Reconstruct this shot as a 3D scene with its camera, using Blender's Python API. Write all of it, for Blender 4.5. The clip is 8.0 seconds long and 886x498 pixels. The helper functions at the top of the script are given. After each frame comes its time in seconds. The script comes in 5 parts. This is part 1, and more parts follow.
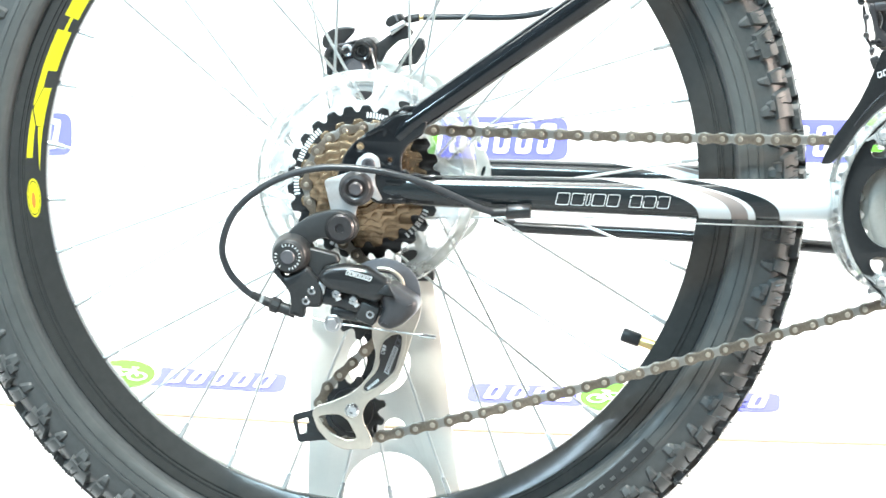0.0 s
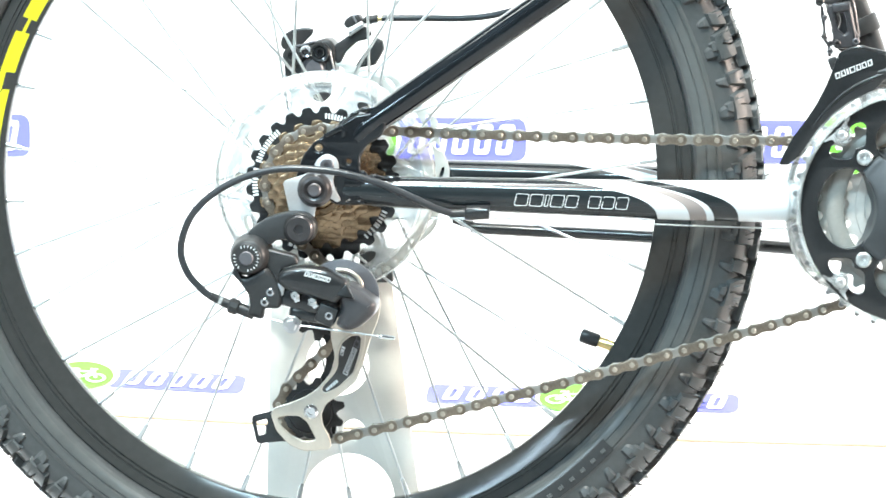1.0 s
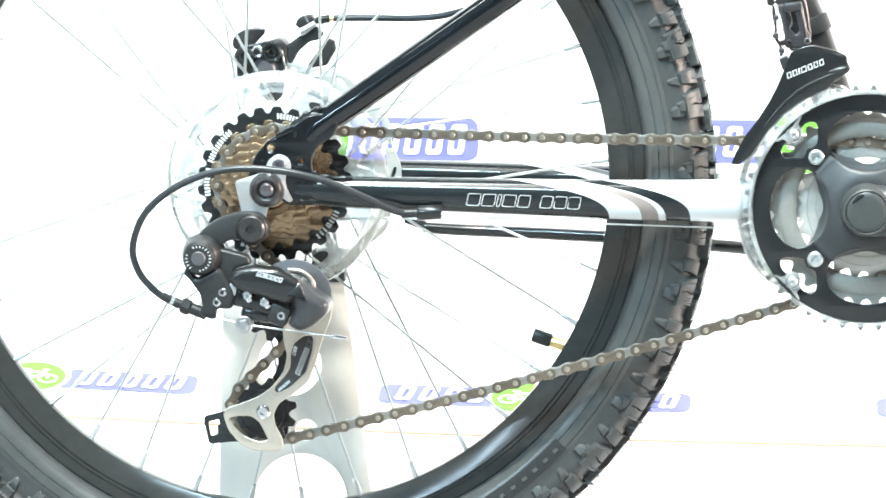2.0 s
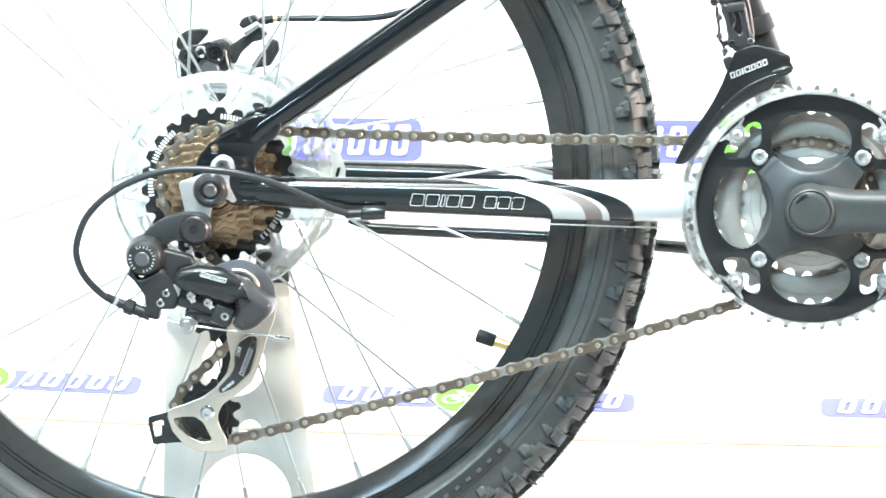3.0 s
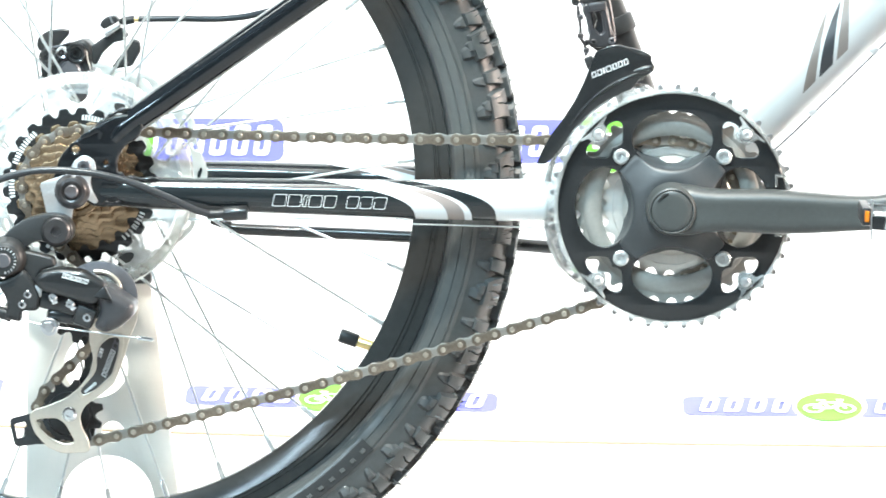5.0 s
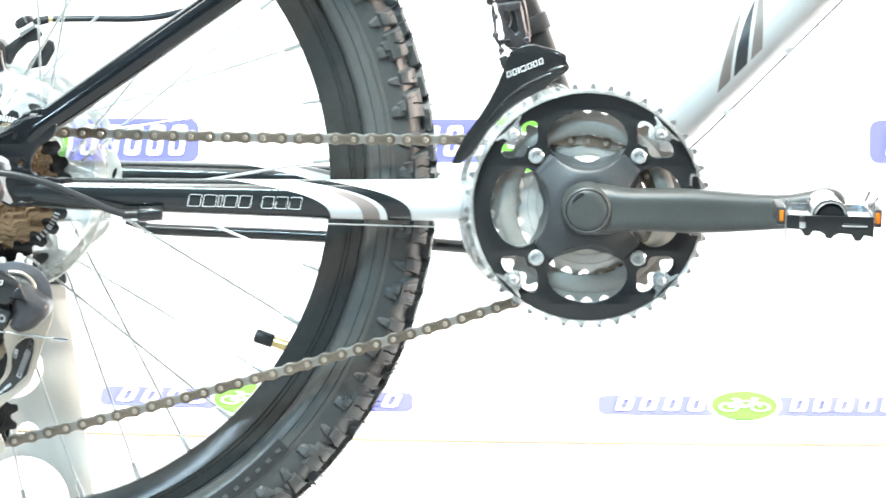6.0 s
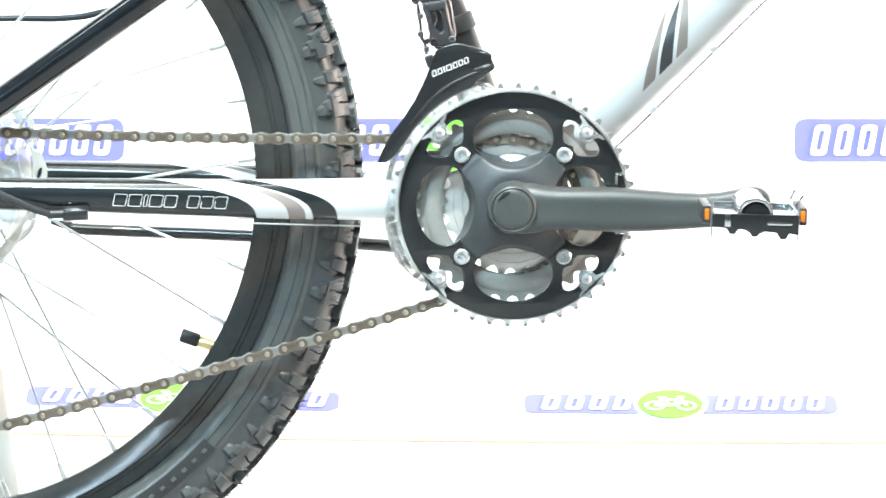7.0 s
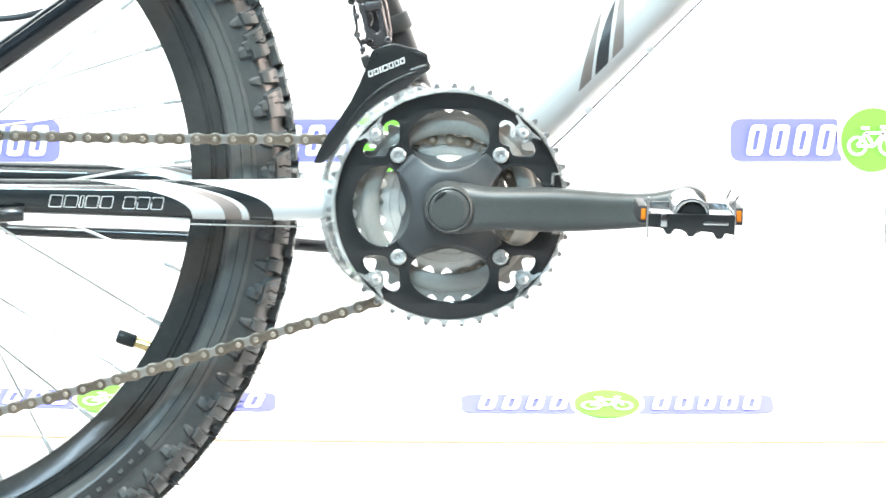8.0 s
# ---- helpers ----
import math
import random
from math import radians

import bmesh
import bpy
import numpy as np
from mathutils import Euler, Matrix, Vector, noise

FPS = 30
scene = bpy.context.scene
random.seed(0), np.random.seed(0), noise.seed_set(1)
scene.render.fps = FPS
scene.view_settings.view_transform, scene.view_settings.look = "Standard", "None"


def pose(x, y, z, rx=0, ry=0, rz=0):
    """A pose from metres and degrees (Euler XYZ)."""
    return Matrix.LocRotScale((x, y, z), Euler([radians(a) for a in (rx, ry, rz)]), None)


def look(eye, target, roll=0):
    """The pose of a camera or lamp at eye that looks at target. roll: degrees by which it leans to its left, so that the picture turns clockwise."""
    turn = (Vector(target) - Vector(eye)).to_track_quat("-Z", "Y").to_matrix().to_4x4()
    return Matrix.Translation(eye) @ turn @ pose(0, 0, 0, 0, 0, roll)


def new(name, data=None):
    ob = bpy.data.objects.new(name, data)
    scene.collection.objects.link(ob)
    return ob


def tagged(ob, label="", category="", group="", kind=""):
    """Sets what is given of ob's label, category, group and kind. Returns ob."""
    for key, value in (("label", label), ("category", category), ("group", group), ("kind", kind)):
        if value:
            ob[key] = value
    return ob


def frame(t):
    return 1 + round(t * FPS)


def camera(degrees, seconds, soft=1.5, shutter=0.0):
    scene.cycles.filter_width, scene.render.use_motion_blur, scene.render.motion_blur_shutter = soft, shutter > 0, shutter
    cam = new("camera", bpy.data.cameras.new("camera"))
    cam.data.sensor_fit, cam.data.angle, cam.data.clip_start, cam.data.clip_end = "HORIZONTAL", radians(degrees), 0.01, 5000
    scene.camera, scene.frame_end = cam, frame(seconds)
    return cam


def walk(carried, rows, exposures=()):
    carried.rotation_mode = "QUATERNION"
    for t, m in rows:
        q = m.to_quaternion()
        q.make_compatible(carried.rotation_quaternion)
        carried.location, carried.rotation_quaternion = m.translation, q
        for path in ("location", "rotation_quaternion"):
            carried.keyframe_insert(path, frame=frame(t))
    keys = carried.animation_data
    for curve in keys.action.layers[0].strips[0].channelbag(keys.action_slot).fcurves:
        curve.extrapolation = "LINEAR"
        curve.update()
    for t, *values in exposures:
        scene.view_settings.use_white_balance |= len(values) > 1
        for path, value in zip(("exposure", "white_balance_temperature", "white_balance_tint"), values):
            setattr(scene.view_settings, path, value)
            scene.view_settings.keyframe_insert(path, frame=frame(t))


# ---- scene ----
# All bicycle measures are in millimetres from the rear axle's middle, turned to metres by MM.
MM = 0.001
HUB = 0.3430                     # the axle's height over the floor
cam = camera(11.935, 8.0, soft=1.6, shutter=0.5)
EYE_X, EYE_Y, EYE_Z = 0.3739, -3.0, HUB + 0.2833
# seconds, yaw, pitch, roll: a fixed stand that pans slowly to the right
PAN = [
    (0.0, 6.122, -6.316, -0.024),
    (0.5, 5.853, -6.313, -0.025),
    (1.0, 5.56, -6.301, -0.019),
    (1.5, 5.243, -6.303, -0.013),
    (3.0, 4.148, -6.298, -0.036),
    (3.5, 3.709, -6.303, -0.04),
    (4.0, 3.268, -6.297, -0.037),
    (5.5, 1.717, -6.299, -0.031),
    (6.0, 1.126, -6.3, -0.041),
    (6.5, 0.564, -6.308, -0.032),
    (7.0, 0.115, -6.311, -0.022),
    (7.5, -0.343, -6.309, -0.025),
    (8.0, -0.75, -6.306, -0.014),
]
walk(cam, [(t, pose(EYE_X, EYE_Y, EYE_Z, 90 + pitch, roll, yaw)) for t, yaw, pitch, roll in PAN], exposures=[(0.0, 0.0), (8.0, 0.0)])

# ---------------------------------------------------------------- light
world = bpy.data.worlds.new("world")
world.use_nodes = True
world.node_tree.nodes["Background"].inputs[0].default_value = (0.9, 0.96, 1.0, 1)
world.node_tree.nodes["Background"].inputs[1].default_value = 0.15
scene.world = world


def area_lamp(name, eye, target, w, h, watts, colour):
    data = bpy.data.lights.new(name, "AREA")
    data.shape, data.size, data.size_y, data.energy, data.color = "RECTANGLE", w, h, watts, colour
    ob = new(name, data)
    ob.matrix_world = look(eye, target)
    return ob


area_lamp("ceiling_strip_light", (-0.2, -2.25, 2.72), (0.25, -0.1, 0.3), 1.7, 0.12, 165, (0.60, 0.87, 1.0))
area_lamp("ceiling_spot_light", (0.05, -1.15, 2.68), (0.15, -0.05, 0.2), 0.16, 0.16, 140, (1.0, 0.98, 0.90))
area_lamp("side_strip_light", (-1.9, -3.5, 2.05), (0.1, -0.05, 0.3), 1.6, 0.10, 60, (0.62, 0.84, 1.0))
area_lamp("backdrop_light", (-0.45, -0.6, 2.65), (-0.45, 0.5, -0.05), 2.2, 0.3, 47, (0.93, 1.0, 0.99))
area_lamp("side_spot_light", (3.2, 0.0, 1.0), (0.3, 0.0, 0.45), 0.3, 0.3, 310, (1.0, 0.82, 0.71))


# ---------------------------------------------------------------- materials
def shader(name):
    m = bpy.data.materials.new(name)
    m.use_nodes = True
    return m, m.node_tree.nodes, m.node_tree.links, m.node_tree.nodes["Principled BSDF"]


def mat(name, colour, rough=0.5, metal=0.0, vary=0.15, grain=60.0, wear=None, bump=0.0, bump_scale=300.0, coat=0.0, spec=0.5, rand=0.0, bump_depth=0.0006):
    """A surface with a coarse and a fine variation of tone, a rougher and a smoother side, and relief."""
    m, nodes, links, p = shader(name)
    tc = nodes.new("ShaderNodeTexCoord")
    big = nodes.new("ShaderNodeTexNoise")
    big.inputs["Scale"].default_value, big.inputs["Detail"].default_value = grain * 0.25, 4
    fine = nodes.new("ShaderNodeTexNoise")
    fine.inputs["Scale"].default_value, fine.inputs["Detail"].default_value = grain * 6, 3
    for n in (big, fine):
        links.new(tc.outputs["Object"], n.inputs["Vector"])
    mixed = nodes.new("ShaderNodeMix")
    mixed.data_type = "FLOAT"
    mixed.inputs["Factor"].default_value = 0.4
    links.new(big.outputs["Fac"], mixed.inputs["A"])
    links.new(fine.outputs["Fac"], mixed.inputs["B"])
    ramp = nodes.new("ShaderNodeValToRGB")
    ramp.color_ramp.elements[0].position, ramp.color_ramp.elements[1].position = 0.3, 0.7
    dark = tuple(c * (1 - vary) for c in (wear or colour))
    light = tuple(min(1, c * (1 + vary)) for c in colour)
    ramp.color_ramp.elements[0].color, ramp.color_ramp.elements[1].color = (*dark, 1), (*light, 1)
    links.new(mixed.outputs["Result"], ramp.inputs["Fac"])
    out = ramp.outputs["Color"]
    if rand:
        info = nodes.new("ShaderNodeObjectInfo")
        rng = nodes.new("ShaderNodeMapRange")
        rng.inputs["To Min"].default_value, rng.inputs["To Max"].default_value = 1 - rand, 1 + rand
        links.new(info.outputs["Random"], rng.inputs["Value"])
        hsv = nodes.new("ShaderNodeHueSaturation")
        links.new(rng.outputs["Result"], hsv.inputs["Value"])
        links.new(out, hsv.inputs["Color"])
        out = hsv.outputs["Color"]
    links.new(out, p.inputs["Base Color"])
    rr = nodes.new("ShaderNodeMapRange")
    rr.inputs["To Min"].default_value, rr.inputs["To Max"].default_value = max(0.02, rough * 0.8), min(1, rough * 1.2)
    links.new(mixed.outputs["Result"], rr.inputs["Value"])
    links.new(rr.outputs["Result"], p.inputs["Roughness"])
    p.inputs["Metallic"].default_value = metal
    p.inputs["Specular IOR Level"].default_value = spec
    p.inputs["Coat Weight"].default_value, p.inputs["Coat Roughness"].default_value = coat, 0.04
    if bump:
        bn = nodes.new("ShaderNodeTexNoise")
        bn.inputs["Scale"].default_value, bn.inputs["Detail"].default_value = bump_scale, 4
        links.new(tc.outputs["Object"], bn.inputs["Vector"])
        b = nodes.new("ShaderNodeBump")
        b.inputs["Strength"].default_value, b.inputs["Distance"].default_value = bump, bump_depth
        links.new(bn.outputs["Fac"], b.inputs["Height"])
        links.new(b.outputs["Normal"], p.inputs["Normal"])
    return m


def clear_plastic(name, tint=(0.97, 0.98, 0.98), gloss=0.3, haze=(0.02, 0.14), milk_tone=0.86):
    """Thin see-through plastic: it passes light, and mirrors at its gloss."""
    m, nodes, links, p = shader(name)
    nodes.remove(p)
    out = nodes["Material Output"]
    see, shine, milk = nodes.new("ShaderNodeBsdfTransparent"), nodes.new("ShaderNodeBsdfGlossy"), nodes.new("ShaderNodeBsdfDiffuse")
    see.inputs[0].default_value = (*tint, 1)
    shine.inputs["Roughness"].default_value = 0.06
    milk.inputs[0].default_value = (milk_tone, milk_tone * 1.02, milk_tone * 1.01, 1)
    fres = nodes.new("ShaderNodeFresnel")
    fres.inputs["IOR"].default_value = 1.0 + gloss
    # patchy milk: scuffs and smears, and on the protector glare as well
    haze_noise = nodes.new("ShaderNodeTexNoise")
    haze_noise.inputs["Scale"].default_value, haze_noise.inputs["Detail"].default_value = 38, 6
    tc = nodes.new("ShaderNodeTexCoord")
    links.new(tc.outputs["Object"], haze_noise.inputs["Vector"])
    rng = nodes.new("ShaderNodeMapRange")
    rng.inputs["From Min"].default_value, rng.inputs["From Max"].default_value = 0.45, 0.75
    rng.inputs["To Min"].default_value, rng.inputs["To Max"].default_value = haze
    links.new(haze_noise.outputs["Fac"], rng.inputs["Value"])
    a, b = nodes.new("ShaderNodeMixShader"), nodes.new("ShaderNodeMixShader")
    links.new(rng.outputs["Result"], a.inputs[0])
    links.new(see.outputs[0], a.inputs[1])
    links.new(milk.outputs[0], a.inputs[2])
    links.new(fres.outputs[0], b.inputs[0])
    links.new(a.outputs[0], b.inputs[1])
    links.new(shine.outputs[0], b.inputs[2])
    links.new(b.outputs[0], out.inputs["Surface"])
    return m


DROP_PAINT = mat("thick_black_gloss_paint", (0.006, 0.0075, 0.009), 0.3, vary=0.2, coat=1.0, spec=0.1, bump=0.4, bump_scale=110, bump_depth=0.0016)
BLACK_PAINT = mat("black_gloss_paint", (0.005, 0.007, 0.009), 0.16, vary=0.2, coat=0.9, spec=0.2)
WHITE_PAINT = mat("white_gloss_paint", (0.8, 0.81, 0.81), 0.2, vary=0.02, coat=0.6)
RUBBER = mat("tyre_rubber", (0.053, 0.057, 0.057), 0.40, vary=0.25, spec=0.5, grain=40, bump=0.25, bump_scale=700, rand=0.06)
RIM_BLACK = mat("black_anodised_rim", (0.033, 0.034, 0.033), 0.17, vary=0.15, grain=30, spec=0.35, bump=0.3, bump_scale=22, bump_depth=0.002)
# smoother than RUBBER, and paler, so part of the sheen is in the colour
SIDEWALL = mat("pale_sheen_sidewall_rubber", (0.068, 0.073, 0.071), 0.3, vary=0.25, spec=0.65, grain=25, bump=0.45, bump_scale=24, bump_depth=0.004)
SATIN_BLACK = mat("satin_black_plastic", (0.025, 0.026, 0.0265), 0.4, vary=0.2, spec=0.35, bump=0.1)
GLOSS_BLACK = mat("gloss_black_plastic", (0.014, 0.0155, 0.0165), 0.3, vary=0.2, coat=0.8, spec=0.2)
CRANK_GREY = mat("dark_grey_plastic", (0.048, 0.053, 0.052), 0.4, vary=0.14, bump=0.1, spec=0.4)
SPIDER = mat("black_spider_plastic", (0.038, 0.043, 0.046), 0.4, vary=0.12, spec=0.35, bump=0.1)
CASING = mat("black_cable_casing", (0.022, 0.025, 0.028), 0.36, vary=0.15, spec=0.5)
SPOKE = mat("galvanised_spoke_steel", (0.60, 0.63, 0.625), 0.32, metal=0.94, vary=0.03, grain=10)
STEEL = mat("plated_steel", (0.62, 0.64, 0.66), 0.3, metal=1.0, vary=0.12)
BOLT = mat("zinc_plated_bolt_steel", (0.62, 0.66, 0.66), 0.26, metal=0.7, vary=0.1)
CHROME = mat("chromed_steel", (0.70, 0.75, 0.78), 0.13, metal=1.0, vary=0.06)
ALLOY = mat("stamped_grey_steel", (0.60, 0.61, 0.61), 0.45, metal=0.8, vary=0.12, grain=80, bump=0.1)
RING_GREY = mat("grey_coated_chainring", (0.275, 0.275, 0.255), 0.42, metal=0.25, vary=0.12)
TOOTH_STEEL = mat("dark_tooth_steel", (0.20, 0.21, 0.215), 0.36, metal=0.6, vary=0.15)
RING_SILVER = mat("zinc_plated_chainring", (0.60, 0.60, 0.57), 0.35, metal=0.6, vary=0.1)
BRONZE = mat("browned_sprocket_steel", (0.39, 0.28, 0.18), 0.26, metal=0.85, vary=0.25, grain=60, wear=(0.28, 0.20, 0.12), bump=0.1, bump_scale=120, rand=0.16)
CHAIN_BROWN = mat("browned_chain_steel", (0.24, 0.205, 0.165), 0.36, metal=0.85, vary=0.25, grain=120, wear=(0.15, 0.12, 0.09), rand=0.15)
CHAIN_GREY = mat("grey_chain_steel", (0.34, 0.33, 0.30), 0.36, metal=0.85, vary=0.2, grain=120, rand=0.15)
PIN = mat("bright_pin_steel", (0.50, 0.46, 0.39), 0.3, metal=0.9, vary=0.15)
DARK_STEEL = mat("dark_steel", (0.075, 0.073, 0.075), 0.32, metal=0.7, vary=0.2)
GREY_METAL = mat("gunmetal_casting", (0.13, 0.13, 0.14), 0.42, metal=0.6, vary=0.15)
CHAMPAGNE = mat("champagne_plated_steel", (0.62, 0.57, 0.49), 0.32, metal=0.75, vary=0.08)
BROWN_TUBE = mat("black_tube_paint", (0.026, 0.025, 0.025), 0.3, vary=0.2, spec=0.5)
LABEL_DARK = mat("dark_brown_label", (0.045, 0.040, 0.038), 0.5, vary=0.1)
KNUCKLE = mat("dark_satin_casting", (0.050, 0.051, 0.055), 0.3, metal=0.3, vary=0.15)
LINK = mat("dark_cast_link", (0.050, 0.049, 0.052), 0.38, metal=0.4, vary=0.2, bump=0.2)
GUARD = clear_plastic("scuffed_clear_plastic", (0.94, 0.95, 0.945), 0.14, (0.03, 0.28), 0.92)
# milky plastic; part of its haze stands in for glare over the print
PROTECTOR = clear_plastic("grey_clear_plastic", (0.93, 0.935, 0.93), 0.25, (0.28, 0.8), 0.66)
PROTECTOR_RIM = clear_plastic("smoked_clear_plastic", (0.84, 0.85, 0.82), 0.25, (0.25, 0.62), 0.7)
# no light runs in this edge: added milk paints its brightness
HOOP = clear_plastic("edge_lit_clear_plastic", (0.90, 0.91, 0.90), 0.3, (0.11, 0.45), 0.84)
MILKY = clear_plastic("hazy_clear_plastic", (0.9, 0.91, 0.91), haze=(0.15, 0.5))
ROTOR = mat("brushed_rotor_steel", (0.44, 0.455, 0.435), 0.4, metal=0.3, vary=0.06)
ORANGE = mat("amber_reflector", (0.50, 0.15, 0.012), 0.2, vary=0.15)
YELLOW = mat("yellow_decal", (0.60, 0.56, 0.012), 0.35, vary=0.03)
RED = mat("red_decal", (0.8, 0.16, 0.03), 0.4, vary=0.05)
BRASS = mat("brass", (0.72, 0.56, 0.26), 0.3, metal=0.9, vary=0.1)
PRINT = mat("white_print", (0.66, 0.68, 0.68), 0.45, vary=0.04)
STAND_GREY = mat("pale_grey_powder_coat", (0.70, 0.685, 0.635), 0.6, vary=0.04, grain=20, bump=0.15)
CLOTH = mat("white_banner_cloth", (0.82, 0.82, 0.82), 0.7, vary=0.02, grain=8, bump=0.1, bump_scale=900)
BLUE = mat("blue_banner_print", (0.13, 0.14, 0.64), 0.7, vary=0.04, grain=12)
GREEN = mat("green_banner_print", (0.12, 0.47, 0.035), 0.7, vary=0.04, grain=12)
TAN = mat("tan_strip", (0.36, 0.28, 0.19), 0.6, vary=0.15, grain=30)
WALL = mat("grey_wall_paint", (0.13, 0.135, 0.14), 0.7, vary=0.03, grain=4, bump=0.1)
FLOOR = mat("grey_floor", (0.22, 0.22, 0.22), 0.5, vary=0.05, grain=4)


def stay_paint():
    """Gloss paint of the stays: black at the back, white in front, with a grey and a black swoosh."""
    m, nodes, links, p = shader("stay_paint")
    tc, sep = nodes.new("ShaderNodeTexCoord"), nodes.new("ShaderNodeSeparateXYZ")
    links.new(tc.outputs["Object"], sep.inputs[0])

    def calc(op, a, b):
        n = nodes.new("ShaderNodeMath")
        n.operation = op
        for i, v in enumerate((a, b)):
            if isinstance(v, (int, float)):
                n.inputs[i].default_value = v
            else:
                links.new(v, n.inputs[i])
        return n.outputs[0]

    def edge(foot, k, low):
        """1 in front of a curve that leans back as it rises."""
        rise = calc("MAXIMUM", calc("SUBTRACT", calc("MULTIPLY", sep.outputs["Z"], 1000.0), low), 0.0)
        cube = calc("POWER", rise, 3.0)
        x = calc("SUBTRACT", foot, calc("MULTIPLY", cube, k))
        n = nodes.new("ShaderNodeMapRange")
        n.inputs["From Min"].default_value, n.inputs["From Max"].default_value = -0.25, 0.25
        links.new(calc("SUBTRACT", calc("MULTIPLY", sep.outputs["X"], 1000.0), x), n.inputs["Value"])
        return n.outputs["Result"]

    white = edge(238.0, 0.0028, -22.0)
    grey = calc("SUBTRACT", edge(260.4, 0.0026, -22.0), edge(272.2, 0.0026, -22.0))
    black = calc("SUBTRACT", edge(277.2, 0.0026, -22.5), edge(294.2, 0.0025, -22.5))
    colour = None
    for mask, a, b in ((white, (0.012, 0.016, 0.018, 1), (0.68, 0.72, 0.73, 1)), (grey, None, (0.27, 0.235, 0.22, 1)), (black, None, (0.012, 0.016, 0.018, 1))):
        mx = nodes.new("ShaderNodeMix")
        mx.data_type, mx.clamp_factor = "RGBA", True
        links.new(mask, mx.inputs["Factor"])
        if a:
            mx.inputs["A"].default_value = a
        else:
            links.new(colour, mx.inputs["A"])
        mx.inputs["B"].default_value = b
        colour = mx.outputs["Result"]
    links.new(colour, p.inputs["Base Color"])
    p.inputs["Roughness"].default_value, p.inputs["Coat Weight"].default_value, p.inputs["Coat Roughness"].default_value = 0.26, 0.8, 0.05
    p.inputs["Specular IOR Level"].default_value = 0.15
    return m


STAY_PAINT = stay_paint()


# ---------------------------------------------------------------- mesh tools
def mesh_of(name, verts, faces, material, sharp=35):
    me = bpy.data.meshes.new(name)
    me.from_pydata([tuple(v) for v in verts], [], faces)
    bm = bmesh.new()
    bm.from_mesh(me)
    bmesh.ops.recalc_face_normals(bm, faces=bm.faces)
    bm.to_mesh(me)
    bm.free()
    return finish(me, material, sharp)


def finish(me, material, sharp=35):
    me.materials.clear()
    me.materials.append(material)
    me.shade_smooth()
    me.set_sharp_from_angle(angle=radians(sharp))
    return me


def part(name, me, parent, label="", at=None):
    ob = new(name, me)
    ob.parent = parent
    if at is not None:
        ob.matrix_basis = at
    return tagged(ob, label=label) if label else ob


def join(name, meshes, material, sharp=35):
    """One mesh of several (each a mesh, or a mesh and a pose)."""
    bm = bmesh.new()
    for item in meshes:
        me, m = item if isinstance(item, tuple) else (item, None)
        tmp = me.copy()
        if m is not None:
            tmp.transform(m)
        bm.from_mesh(tmp)
        bpy.data.meshes.remove(tmp)
    out = bpy.data.meshes.new(name)
    bm.to_mesh(out)
    bm.free()
    return finish(out, material, sharp)


def lathe(name, profile, material, n=48, closed=False, sharp=35, at=(0, 0, 0)):
    """Turns (radius, y) pairs in mm round the y axis at a place in mm."""
    verts, faces = [], []
    k = len(profile)
    for i in range(n):
        a = 2 * math.pi * i / n
        for r, y in profile:
            verts.append(((at[0] + r * math.cos(a)) * MM, (at[1] + y) * MM, (at[2] + r * math.sin(a)) * MM))
    for i in range(n):
        j = (i + 1) % n
        for q in range(k if closed else k - 1):
            w = (q + 1) % k
            faces.append((i * k + q, i * k + w, j * k + w, j * k + q))
    if not closed:
        if profile[0][0] > 0:
            faces.append([i * k for i in range(n)])
        if profile[-1][0] > 0:
            faces.append([i * k + k - 1 for i in range(n)])
    me = mesh_of(name, verts, faces, material, sharp)
    bm = bmesh.new()
    bm.from_mesh(me)
    bmesh.ops.remove_doubles(bm, verts=bm.verts, dist=1e-7)
    bm.to_mesh(me)
    bm.free()
    return finish(me, material, sharp)


def disc(name, r, y0, y1, material, at=(0, 0), bevel=0.6, n=32, hex_r=0.0, hex_depth=2.0):
    """A round boss or bolt head from y0 (front) to y1, with a socket if hex_r is given."""
    prof = [(r, y1), (r, y0 + bevel), (r - bevel, y0)]
    if hex_r:
        prof += [(hex_r, y0), (hex_r * 0.95, y0 + hex_depth), (0, y0 + hex_depth)]
    else:
        prof += [(0, y0)]
    prof = [(0, y1)] + prof
    return lathe(name, prof, material, n, at=(at[0], 0, at[1]))


